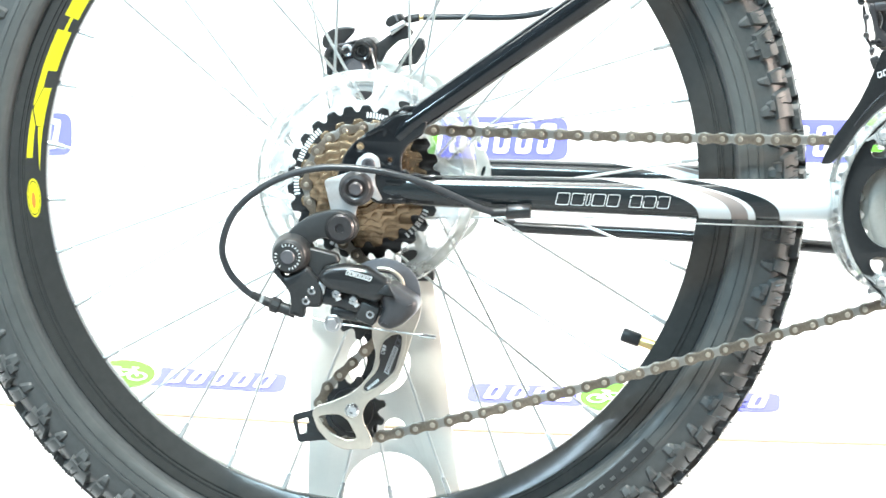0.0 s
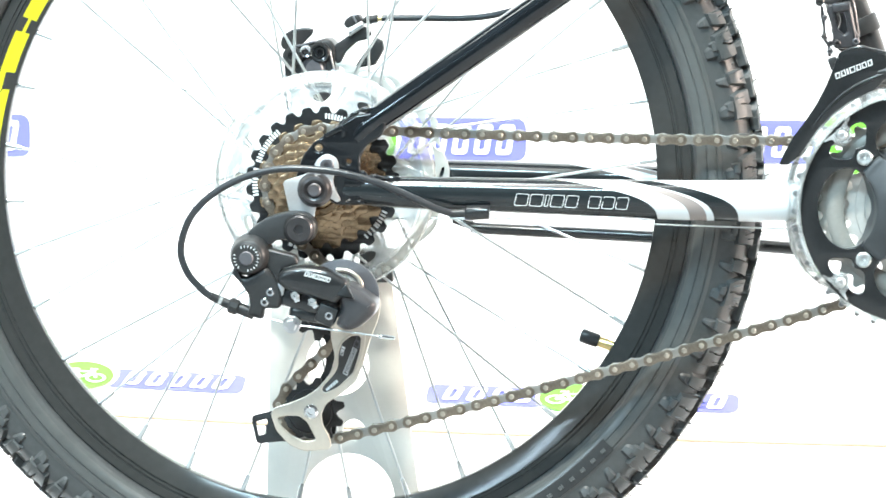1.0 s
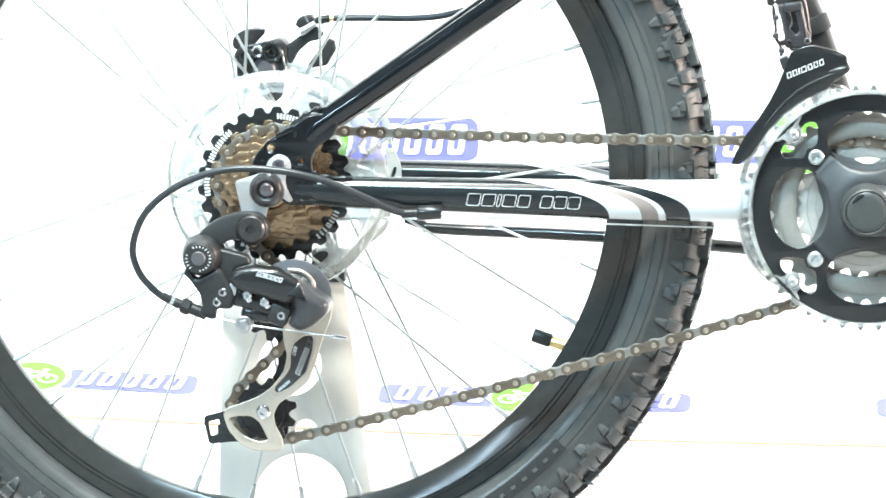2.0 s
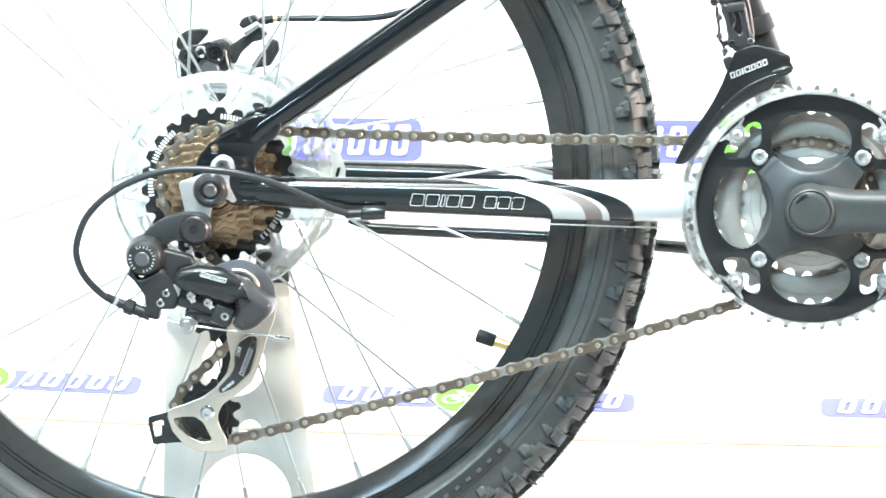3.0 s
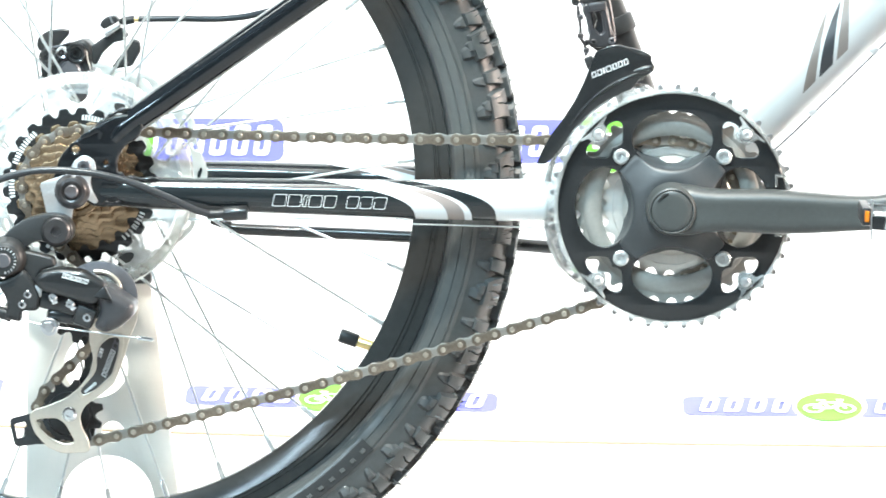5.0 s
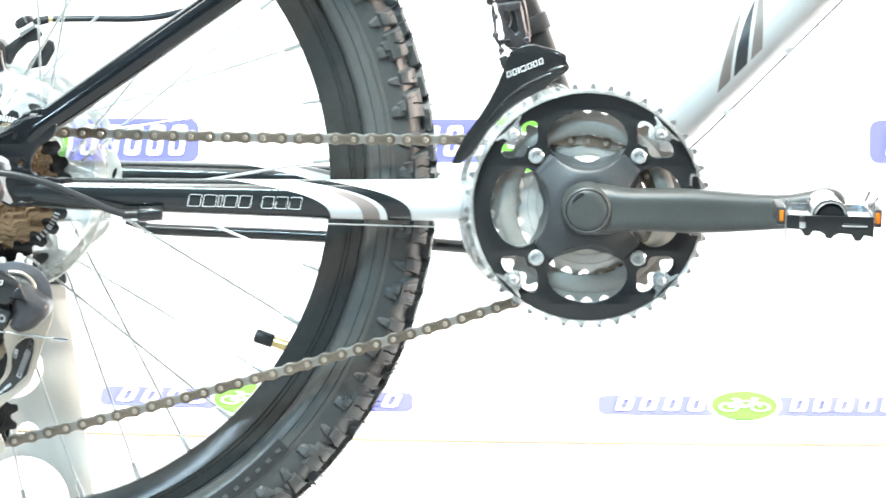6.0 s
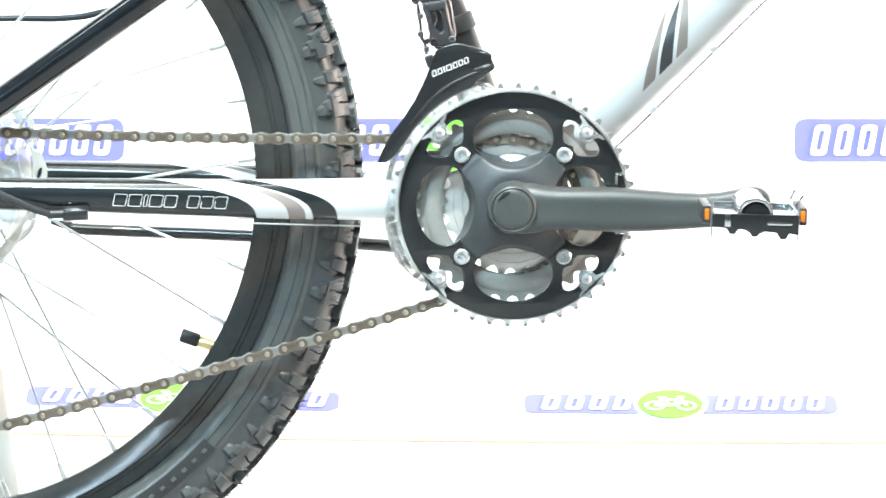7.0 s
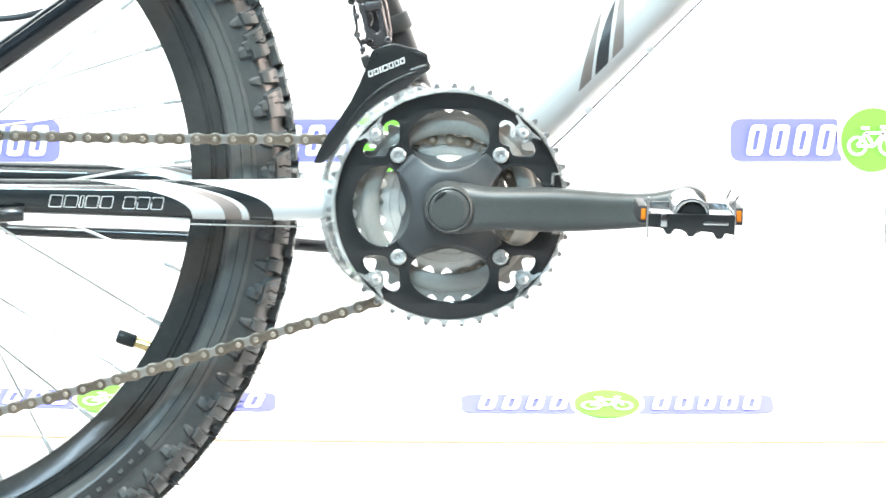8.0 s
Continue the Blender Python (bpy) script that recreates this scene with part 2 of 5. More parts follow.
def tube(name, pts, radii, material, n=14, squash=None, smooth_steps=0, sharp=50):
    """Sweeps a round or oval section along places in mm. radii: one, or one for each point; squash: the sideways share of the radius."""
    P = [Vector(p) for p in pts]
    R = [radii] * len(P) if isinstance(radii, (int, float)) else list(radii)
    if smooth_steps:
        Q, S = [], []
        for i in range(len(P) - 1):
            p0, p1, p2, p3 = P[max(i - 1, 0)], P[i], P[i + 1], P[min(i + 2, len(P) - 1)]
            for s in range(smooth_steps):
                u = s / smooth_steps
                Q.append(0.5 * ((2 * p1) + (p2 - p0) * u + (2 * p0 - 5 * p1 + 4 * p2 - p3) * u * u + (3 * p1 - p0 - 3 * p2 + p3) * u ** 3))
                S.append(R[i] * (1 - u) + R[i + 1] * u)
        P, R = Q + [P[-1]], S + [R[-1]]
    verts, faces = [], []
    ref = Vector((0, 1, 0))
    for i, p in enumerate(P):
        d = (P[min(i + 1, len(P) - 1)] - P[max(i - 1, 0)]).normalized()
        side = (ref - d * ref.dot(d))
        side = side.normalized() if side.length > 1e-4 else Vector((1, 0, 0))
        up = d.cross(side)
        sq = squash if squash else 1.0
        for q in range(n):
            a = 2 * math.pi * q / n
            verts.append((p + side * (R[i] * sq * math.cos(a)) + up * (R[i] * math.sin(a))) * MM)
    for i in range(len(P) - 1):
        for q in range(n):
            w = (q + 1) % n
            faces.append((i * n + q, i * n + w, (i + 1) * n + w, (i + 1) * n + q))
    faces += [list(range(n)), list(range((len(P) - 1) * n, len(P) * n))]
    return mesh_of(name, verts, faces, material, sharp)


def rounded(pts, r, steps=4):
    """A polygon in mm with its corners rounded to r."""
    out, n = [], len(pts)
    for i in range(n):
        a, b, c = (Vector(pts[(i + k) % n]) for k in (-1, 0, 1))
        u, v = (a - b), (c - b)
        cut = min(r, u.length * 0.45, v.length * 0.45)
        p, q = b + u.normalized() * cut, b + v.normalized() * cut
        for s in range(steps + 1):
            w = s / steps
            out.append(tuple((1 - w) ** 2 * p + 2 * w * (1 - w) * b + w * w * q))
    return out


def round_outline(cx, cz, rx, rz=None, n=28, turn=0.0):
    rz = rz or rx
    c, s = math.cos(turn), math.sin(turn)
    return [(cx + rx * math.cos(t) * c - rz * math.sin(t) * s, cz + rx * math.cos(t) * s + rz * math.sin(t) * c) for t in (2 * math.pi * i / n for i in range(n))]


def plate(name, loops, y0, y1, material, bevel=0.3, sharp=40, steps=1):
    """A flat plate from y0 (front) to y1 in mm with the outer outline loops[0] and holes, its edges rounded."""
    cu = bpy.data.curves.new(name, "CURVE")
    cu.dimensions, cu.fill_mode = "2D", "BOTH"
    bevel = min(bevel, (y1 - y0) * 0.45)
    cu.extrude, cu.bevel_depth, cu.bevel_resolution, cu.offset = (y1 - y0) / 2 - bevel, bevel, steps, -bevel
    for loop in loops:
        sp = cu.splines.new("POLY")
        sp.points.add(len(loop) - 1)
        for pt, (x, z) in zip(sp.points, loop):
            pt.co = (x, z, 0, 1)
        sp.use_cyclic_u = True
    ob = bpy.data.objects.new(name, cu)
    me = bpy.data.meshes.new_from_object(ob)
    bpy.data.objects.remove(ob)
    bpy.data.curves.remove(cu)
    me.name = name
    bm = bmesh.new()
    bm.from_mesh(me)
    bmesh.ops.remove_doubles(bm, verts=bm.verts, dist=0.001)
    bm.to_mesh(me)
    bm.free()
    me.transform(Matrix.Scale(MM, 4) @ Matrix.Translation((0, (y0 + y1) / 2, 0)) @ Matrix.Rotation(radians(90), 4, "X"))
    return finish(me, material, sharp)


def gear_outline(teeth, tip, root, cx=0.0, cz=0.0, turn=0.0, top=0.16, foot=0.62):
    pts = []
    for i in range(teeth):
        a = 2 * math.pi * i / teeth + turn
        s = 2 * math.pi / teeth
        for f, r in ((-foot / 2, root + (tip - root) * 0.25), (-top / 2 - 0.05, tip - (tip - root) * 0.12), (-top / 2 + 0.02, tip), (top / 2 - 0.02, tip), (top / 2 + 0.05, tip - (tip - root) * 0.12), (foot / 2, root + (tip - root) * 0.25), (0.5, root)):
            pts.append((cx + r * math.cos(a + f * s), cz + r * math.sin(a + f * s)))
    return pts


def seat_outline(teeth, tip, root, turn=0.0):
    """Sprocket teeth, broad at the top, with round seats between them."""
    pts, h = [], tip - root
    for i in range(teeth):
        a, s = 2 * math.pi * i / teeth + turn, 2 * math.pi / teeth
        for f, q in ((-0.43, 0.05), (-0.37, 0.18), (-0.32, 0.4), (-0.275, 0.68), (-0.22, 0.9), (-0.13, 1.0), (0.13, 1.0), (0.22, 0.9), (0.275, 0.68), (0.32, 0.4), (0.37, 0.18), (0.43, 0.05), (0.5, 0.0)):
            pts.append(((root + q * h) * math.cos(a + f * s), (root + q * h) * math.sin(a + f * s)))
    return pts


def block(name, x0, x1, y0, y1, z0, z1, material, bevel=1.0, at=None):
    """A box in mm with rounded edges."""
    bm = bmesh.new()
    bmesh.ops.create_cube(bm, size=1.0)
    for v in bm.verts:
        v.co = Vector(((x0 + x1) / 2 + v.co.x * (x1 - x0), (y0 + y1) / 2 + v.co.y * (y1 - y0), (z0 + z1) / 2 + v.co.z * (z1 - z0))) * MM
    if bevel:
        bmesh.ops.bevel(bm, geom=list(bm.edges), offset=bevel * MM, segments=2, affect="EDGES", profile=0.5)
    me = bpy.data.meshes.new(name)
    bm.to_mesh(me)
    bm.free()
    if at is not None:
        me.transform(at)
    return finish(me, material, 40)


def turned(deg, x=0.0, z=0.0):
    """A turn in the picture plane of the bicycle about (x, z) in mm, counter-clockwise as seen from the chain side."""
    return Matrix.Translation((x * MM, 0, z * MM)) @ Matrix.Rotation(radians(-deg), 4, "Y")


def bars(name, x, z, y, widths, height, gap, tilt, material, slant=0.2):
    """A line of plain slanted bars that stands for lettering, from (x, z) in mm on the plane y."""
    loops, u = [], 0.0
    for w in widths:
        if w > 0:
            k = min(0.16 * height, 0.24 * w)
            lean = slant * height
            outer = [(u, 0), (u + w, 0), (u + w + lean, height), (u + lean, height)]
            if w > 2.0:
                e = k / height * lean
                loops.append([outer, [(u + k + e, k), (u + w - k + e, k), (u + w - k + lean - e, height - k), (u + k + lean - e, height - k)]])
            else:
                loops.append([outer])
            u += w + gap
        else:
            u -= w
    me = join(name, [plate(name, lp, -0.15, 0.05, material, bevel=0.0) for lp in loops], material)
    me.transform(Matrix.Translation((x * MM, y * MM, z * MM)) @ Matrix.Rotation(radians(-tilt), 4, "Y"))
    return me


# ---------------------------------------------------------------- room and backdrop
def room_box(name, x0, x1, y0, y1, z0, z1, material, label, category):
    ob = new(name, block(name, x0 * 1000, x1 * 1000, y0 * 1000, y1 * 1000, z0 * 1000, z1 * 1000, material, bevel=0))
    return tagged(ob, label, category, kind="structure")


# an unseen closed room, added to set bounce light and dark reflections
room_box("floor", -3.2, 3.8, -5.2, 0.9, -0.1, 0.0, FLOOR, "unseen smooth grey floor added under the banner", "floor")
room_box("wall_north", -3.2, 3.8, 0.75, 0.9, 0.0, 2.9, WALL, "unseen grey wall added behind the backdrop", "wall")
room_box("wall_south", -3.2, 3.8, -5.2, -5.05, 0.0, 2.9, WALL, "unseen grey wall added to keep reflections dark", "wall")
room_box("wall_west", -3.2, -3.05, -5.05, 0.75, 0.0, 2.9, WALL, "unseen grey wall added to keep reflections dark", "wall")
room_box("wall_east", 3.65, 3.8, -5.05, 0.75, 0.0, 2.9, WALL, "unseen grey wall added to keep reflections dark", "wall")
room_box("ceiling", -3.2, 3.8, -5.2, 0.9, 2.9, 3.0, WALL, "unseen grey ceiling added to close the room", "ceiling")

# the banner hangs at 550 mm behind the wheel, sweeps forward in a shallow slope and ends on the floor
SLOPE = math.tan(radians(17.0))


def sweep_profile():
    pts = [(550.0, 1500.0), (550.0, -100.0)]
    z_bend = -243 + (550 - 380) * SLOPE
    for i in range(13):
        w = i / 12
        a, b, c = Vector((550, -140)), Vector((550, z_bend)), Vector((500, z_bend - 50 * SLOPE))
        pts.append(tuple((1 - w) ** 2 * a + 2 * w * (1 - w) * b + w * w * c))
    foot = 380 - (HUB * 1000 - 243 - 2) / SLOPE
    for i in range(1, 10):
        y = 500 + (foot + 20 - 500) * i / 9
        pts.append((y, -243 + (y - 380) * SLOPE))
    pts += [(foot - 20, -HUB * 1000 + 3), (foot - 60, -HUB * 1000 + 2)]
    return pts


PROFILE = sweep_profile()
LENGTHS = [0.0]
for (ya, za), (yb, zb) in zip(PROFILE, PROFILE[1:]):
    LENGTHS.append(LENGTHS[-1] + math.hypot(yb - ya, zb - za))


def on_sweep(x, s, off=0.0):
    """The banner's place in metres at x mm along it and s mm down it, off mm in front of the cloth."""
    i = max(k for k in range(len(LENGTHS) - 1) if LENGTHS[k] <= s or k == 0)
    u = (s - LENGTHS[i]) / (LENGTHS[i + 1] - LENGTHS[i])
    (ya, za), (yb, zb) = PROFILE[i], PROFILE[i + 1]
    y, z = ya + (yb - ya) * u, za + (zb - za) * u
    n = Vector((zb - za, ya - yb)).normalized()
    low = min(max((-80 - z) / 90, 0), 1) * min(max((z + HUB * 1000 - 4) / 40, 0), 1)
    sag = (-0.0195 * (x - 100) + 0.0000102 * (x - 100) ** 2 + (0.000024 if x < 145 else 0.000009) * (x - 145) ** 2) * low
    return Vector((x * MM, (y + n.x * off) * MM, HUB + (z + n.y * off + sag) * MM))


def length_at(z):
    """How far down the cloth its plain run lies at height z mm."""
    for i in range(len(PROFILE) - 1):
        za, zb = PROFILE[i][1], PROFILE[i + 1][1]
        if za >= z >= zb and za > zb:
            return LENGTHS[i] + (za - z) / (za - zb) * (LENGTHS[i + 1] - LENGTHS[i])
    return LENGTHS[-1]


xs = [-1300 + 40 * i for i in range(76)]
ss = sorted(set([1500.0 * i / 12 for i in range(13)] + LENGTHS))
front = [[on_sweep(x, s) for s in ss] for x in xs]
k = len(ss)
verts = [v for col in front for v in col] + [v + Vector((0, 0.0012, 0.0006 if q else 0)) for col in front for q, v in enumerate(col)]
faces = []
m0 = len(xs) * k
for i in range(len(xs) - 1):
    for j in range(k - 1):
        a = i * k + j
        faces += [(a, a + 1, a + k + 1, a + k), (m0 + a, m0 + a + k, m0 + a + k + 1, m0 + a + 1)]
banner = tagged(new("backdrop", mesh_of("backdrop", verts, faces, CLOTH, 60)), "white cloth banner with rows of blue and green logos", "backdrop", kind="structure")


def on_cloth(name, pts, x, s, off, material, turn=0):
    """A flat printed shape: an outline in mm about (x, s), cut fine and laid on the cloth."""
    bm = bmesh.new()
    loop = [bm.verts.new((px, 0, pz)) for px, pz in pts]
    bm.faces.new(loop)
    bmesh.ops.triangulate(bm, faces=bm.faces)
    lo, hi = min(p[1] for p in pts), max(p[1] for p in pts)
    for i in range(1, 8):
        z = lo + (hi - lo) * i / 8
        bmesh.ops.bisect_plane(bm, geom=list(bm.verts) + list(bm.edges) + list(bm.faces), plane_co=(0, 0, z), plane_no=(0, 0, 1))
    me = bpy.data.meshes.new(name)
    bm.to_mesh(me)
    bm.free()
    for v in me.vertices:
        v.co = on_sweep(x + v.co.x, s - v.co.z, off)
    return part(name, finish(me, material, 80), banner)


def cloth_band(name, outer, inner, x, s, off, material):
    """A printed band between two outlines of equal count, laid on the cloth."""
    n = len(outer)
    verts = [on_sweep(x + px, s - pz, off) for px, pz in list(outer) + list(inner)]
    faces = [(i, (i + 1) % n, n + (i + 1) % n, n + i) for i in range(n)]
    return part(name, mesh_of(name, verts, faces, material, 80), banner)


def logo(x, s, whole=True):
    """A shop logo in plain shapes: two blue plates with white bars, a green disc with a white two-wheeled sign."""
    left = rounded([(-120, -18), (-24, -18), (-29, -10), (-31, 0), (-31, 8), (-29, 18), (-120, 18)], 10, 5)
    right = rounded([(24, -18), (137, -18), (137, 18), (29, 18), (31, 8), (31, 0), (29, -10)], 10, 5)
    if whole:
        on_cloth("logo_plate", left, x, s, 1.0, BLUE)
    on_cloth("logo_plate", right, x, s, 1.0, BLUE)
    on_cloth("logo_oval", round_outline(0, 0, 27, 27, 36), x, s, 1.5, GREEN)
    for x0, n, step in ((-107, 4, 19.6), (36, 5, 18.6)) if whole else ((36, 5, 18.6),):
        for i in range(n):
            a = x0 + i * step
            outer = rounded([(a, -13), (a + 13.5, -13), (a + 18, 13), (a + 4.5, 13)], 4, 3)
            inner = rounded([(a + 5.0, -8.4), (a + 9.2, -8.4), (a + 12.6, 8.4), (a + 8.4, 8.4)], 1.8, 3)
            cloth_band("logo_bar", outer, inner, x, s, 2.0, PRINT)
    for qx in (-13, 13):
        cloth_band("logo_ring", round_outline(qx, -5, 8.5), round_outline(qx, -5, 6.1), x, s, 2.2, PRINT)
    for a, b in (((-13, -5), (-6, 6)), ((-6, 6), (1, -5)), ((-6, 6), (9, 6)), ((1, -5), (9, 6)), ((13, -5), (8, 11)), ((-13, -5), (1, -5)), ((-10, 10), (-3, 10)), ((6, 11), (12, 11))):
        d = Vector((b[0] - a[0], b[1] - a[1])).normalized() * 1.3
        on_cloth("logo_bar", [(a[0] + d.y, a[1] - d.x), (b[0] + d.y, b[1] - d.x), (b[0] - d.y, b[1] + d.x), (a[0] - d.y, a[1] + d.x)], x, s, 2.4, PRINT)


for x in (-462, -38, 372, 782, 1192):
    logo(x, length_at(-17), x != -38)
for i in range(-1, 4):
    logo(145 + 409 * i, length_at(-222))

# the thin tan strip across the foot of the slope
strip_s = length_at(-243)
verts, faces = [], []
for i in range(61):
    x = -900 + 35 * i
    for ds, off in ((-1.7, 0.3), (-1.7, 1.8), (1.7, 1.8), (1.7, 0.3)):
        verts.append(on_sweep(x, strip_s + ds, off))
for i in range(60):
    for q in range(4):
        faces.append((i * 4 + q, i * 4 + (q + 1) % 4, i * 4 + 4 + (q + 1) % 4, i * 4 + 4 + q))
tagged(new("trim", mesh_of("trim", verts, faces, TAN)), "thin tan strip across the foot of the banner", "trim", kind="structure")


# ---------------------------------------------------------------- display stand
def stand():
    root = tagged(new("bicycle_stand"), "pale grey sheet-steel bicycle stand with round holes", "bicycle stand")
    root.matrix_basis = pose(0, 0, HUB)
    outline = rounded([(-54, -70), (34, -70), (67, -333), (67, -340.5), (-60.5, -340.5), (-60.5, -333)], 4)
    holes = [round_outline(3, -247, 34.5, 34.5), round_outline(-5, -146, 23.5), round_outline(7, -195, 8.0)]
    part("stand_plate", plate("stand_plate", [outline] + holes, 88, 91, STAND_GREY, 0.5), root)
    part("foot", block("foot", -60, 66, 91.5, 130, -342.6, -339.5, STAND_GREY, 1.0), root)
    part("axle_clamp", block("axle_clamp", 12, 37, 82, 96, -84, -60, SATIN_BLACK, 1.5), root, "black plastic axle clamp")
    return root


stand()


# ================================================================ the bicycle
bike = tagged(new("bicycle"), "black and white mountain bicycle with knobbly tyres on a stand", "bicycle")
bike.matrix_basis = pose(0, 0, HUB)

# ---------------------------------------------------------------- frame
BB = (417.0, -12.0)


def stay(side):
    """A chainstay: oval tube from the dropout to the bottom bracket, deeper towards the front."""
    pts, rad = [], []
    for x, z, r, y in ((16, -1, 9, 68), (30, -1, 10.5, 68), (60, -2.5, 11.2, 67), (120, -4, 12.0, 64), (200, -6.2, 13.2, 58), (260, -7.7, 14.1, 51), (305, -8.7, 14.8, 41), (335, -9.2, 15, 31), (362, -10, 15, 23), (412, -12, 14, 20)):
        pts.append((x, side * y, z))
        rad.append(r)
    return tube("chainstay", pts, rad, STAY_PAINT, n=32, squash=0.8, smooth_steps=4)


def seat_stay(side):
    pts = [(28, side * 69, 34), (36, side * 68, 44), (60, side * 66, 61), (110, side * 62, 96), (200, side * 55, 159), (330, side * 40, 250)]
    return tube("seatstay", pts, [7, 9, 9.7, 9.8, 9.8, 9.5], BLACK_PAINT, n=24, smooth_steps=4)


frame_mesh = lathe("frame", [(14, -36), (19.5, -36), (20.5, -34), (20.5, 34), (19.5, 36), (14, 36)], WHITE_PAINT, 40, closed=True, at=(BB[0], 0, BB[1]))
frame_part = part("frame", frame_mesh, bike, "welded steel frame in black and white gloss paint")
for sd in (-1, 1):
    part("chainstay", stay(sd), frame_part, "chainstay painted black then white with grey and black swooshes")
    part("seatstay", seat_stay(sd), frame_part, "gloss black seatstay")
    out = rounded([(-15, 6), (-9, 24), (-1, 33), (12, 42), (27, 52), (42, 54), (50, 46), (46, 37), (36, 31), (31, 22), (31, 13), (36, 8), (34, -11), (22, -11.5), (13, -11), (8, -7), (8, 2), (2, 8), (-6, 8)], 3.5)
    eye = [round_outline(2, 29, 2.6, n=14), round_outline(23, 19.5, 1.6, n=10)] if sd < 0 else []
    y0, y1 = (-75.5, -69.5) if sd < 0 else (69.5, 75.5)
    part("dropout", plate("dropout", [out] + eye, y0, y1, DROP_PAINT, 2.2, 60, 4), frame_part, "gloss black dropout plate")
part("dropout_rib", plate("dropout_rib", [rounded([(5, 38), (18, 45), (22, 41), (20, 36), (18, 36), (18, 41), (8, 36)], 1.0, 2)], -76.3, -75.0, DROP_PAINT, 0.3), frame_part)
part("dropout_rib", plate("dropout_rib", [rounded([(20, 2), (32, 2), (32, 6), (20, 6)], 1.5, 3)], -76.2, -75.0, DROP_PAINT, 0.3), frame_part)
for line in (((16, -71.5, 44), (24, -72, 50.5), (31, -72, 55), (40, -71.5, 57), (47, -71, 53), (51, -70.5, 47)), ((31, -73, 12), (37, -74, 9), (48, -73.5, 8), (62, -72, 7)), ((20, -74, -9), (28, -75, -8.5), (36, -74.5, -9.5))):
    pts, rad = [], []
    for a, b in zip(line, line[1:]):
        for q in range(5):
            pts.append(tuple(a[k] + (b[k] - a[k]) * q / 5 for k in range(3)))
            rad.append((1.0, 1.9, 2.2, 1.8, 1.1)[q])
    part("dropout_weld", tube("dropout_weld", pts, rad, DROP_PAINT, n=12, smooth_steps=2), frame_part)
# a low raised chip, shaped to give the weld a highlight
part("weld_glint", plate("weld_glint", [rounded([(24, -6), (31, -6), (31.5, -4), (25, -4.2)], 0.8, 2)], -76.2, -75.0, DROP_PAINT, 0.3), frame_part)

# seat tube leans back; down tube rises forward
part("seat_tube", tube("seat_tube", [(BB[0], 0, BB[1]), (381.5, 0, 91.7), (368.5, 0, 124.7), (315, 0, 260)], 14.5, BROWN_TUBE, n=28, smooth_steps=3), frame_part, "black gloss seat tube")


def down_tube_paint():
    """White gloss with three dark stripes cut off along the tube."""
    m, nodes, links, p = shader("down_tube_paint")
    tc, sep = nodes.new("ShaderNodeTexCoord"), nodes.new("ShaderNodeSeparateXYZ")
    links.new(tc.outputs["Object"], sep.inputs[0])

    def calc(op, a, b, c=None):
        n = nodes.new("ShaderNodeMath")
        n.operation = op
        for i, v in enumerate((a, b, c)):
            if v is None:
                continue
            if isinstance(v, (int, float)):
                n.inputs[i].default_value = v
            else:
                links.new(v, n.inputs[i])
        return n.outputs[0]

    x, z = calc("MULTIPLY", sep.outputs["X"], 1000.0), calc("MULTIPLY", sep.outputs["Z"], 1000.0)
    u = calc("DIVIDE", calc("SUBTRACT", z, 64.0), 65.0)
    uu = calc("MULTIPLY", u, calc("ABSOLUTE", u, 0.0))
    cut = calc("GREATER_THAN", calc("SUBTRACT", z, x), -443.6)
    back = calc("LESS_THAN", sep.outputs["Y"], 0.0)

    def after(base, lean, bow):
        line = calc("ADD", base, calc("ADD", calc("MULTIPLY", u, lean), calc("MULTIPLY", uu, bow)))
        return calc("GREATER_THAN", x, line)

    colour = None
    for lo, hi, c in (((508.5, 8, 11.5), (516.8, 3, 7.8), (0.12, 0.108, 0.10, 1)), ((520.8, -7, 20.2), (529.9, -4.5, 9.5), (0.018, 0.021, 0.025, 1)), ((531, 0.6, 5.2), (539.8, 0, 1), (0.14, 0.128, 0.12, 1))):
        mask = calc("MULTIPLY", calc("MULTIPLY", cut, back), calc("SUBTRACT", after(*lo), after(*hi)))
        mx = nodes.new("ShaderNodeMix")
        mx.data_type, mx.clamp_factor = "RGBA", True
        links.new(mask, mx.inputs["Factor"])
        if colour:
            links.new(colour, mx.inputs["A"])
        else:
            mx.inputs["A"].default_value = (0.37, 0.40, 0.405, 1)
        mx.inputs["B"].default_value = c
        colour = mx.outputs["Result"]
    links.new(colour, p.inputs["Base Color"])
    p.inputs["Roughness"].default_value, p.inputs["Coat Weight"].default_value, p.inputs["Coat Roughness"].default_value = 0.4, 0.25, 0.06
    return m


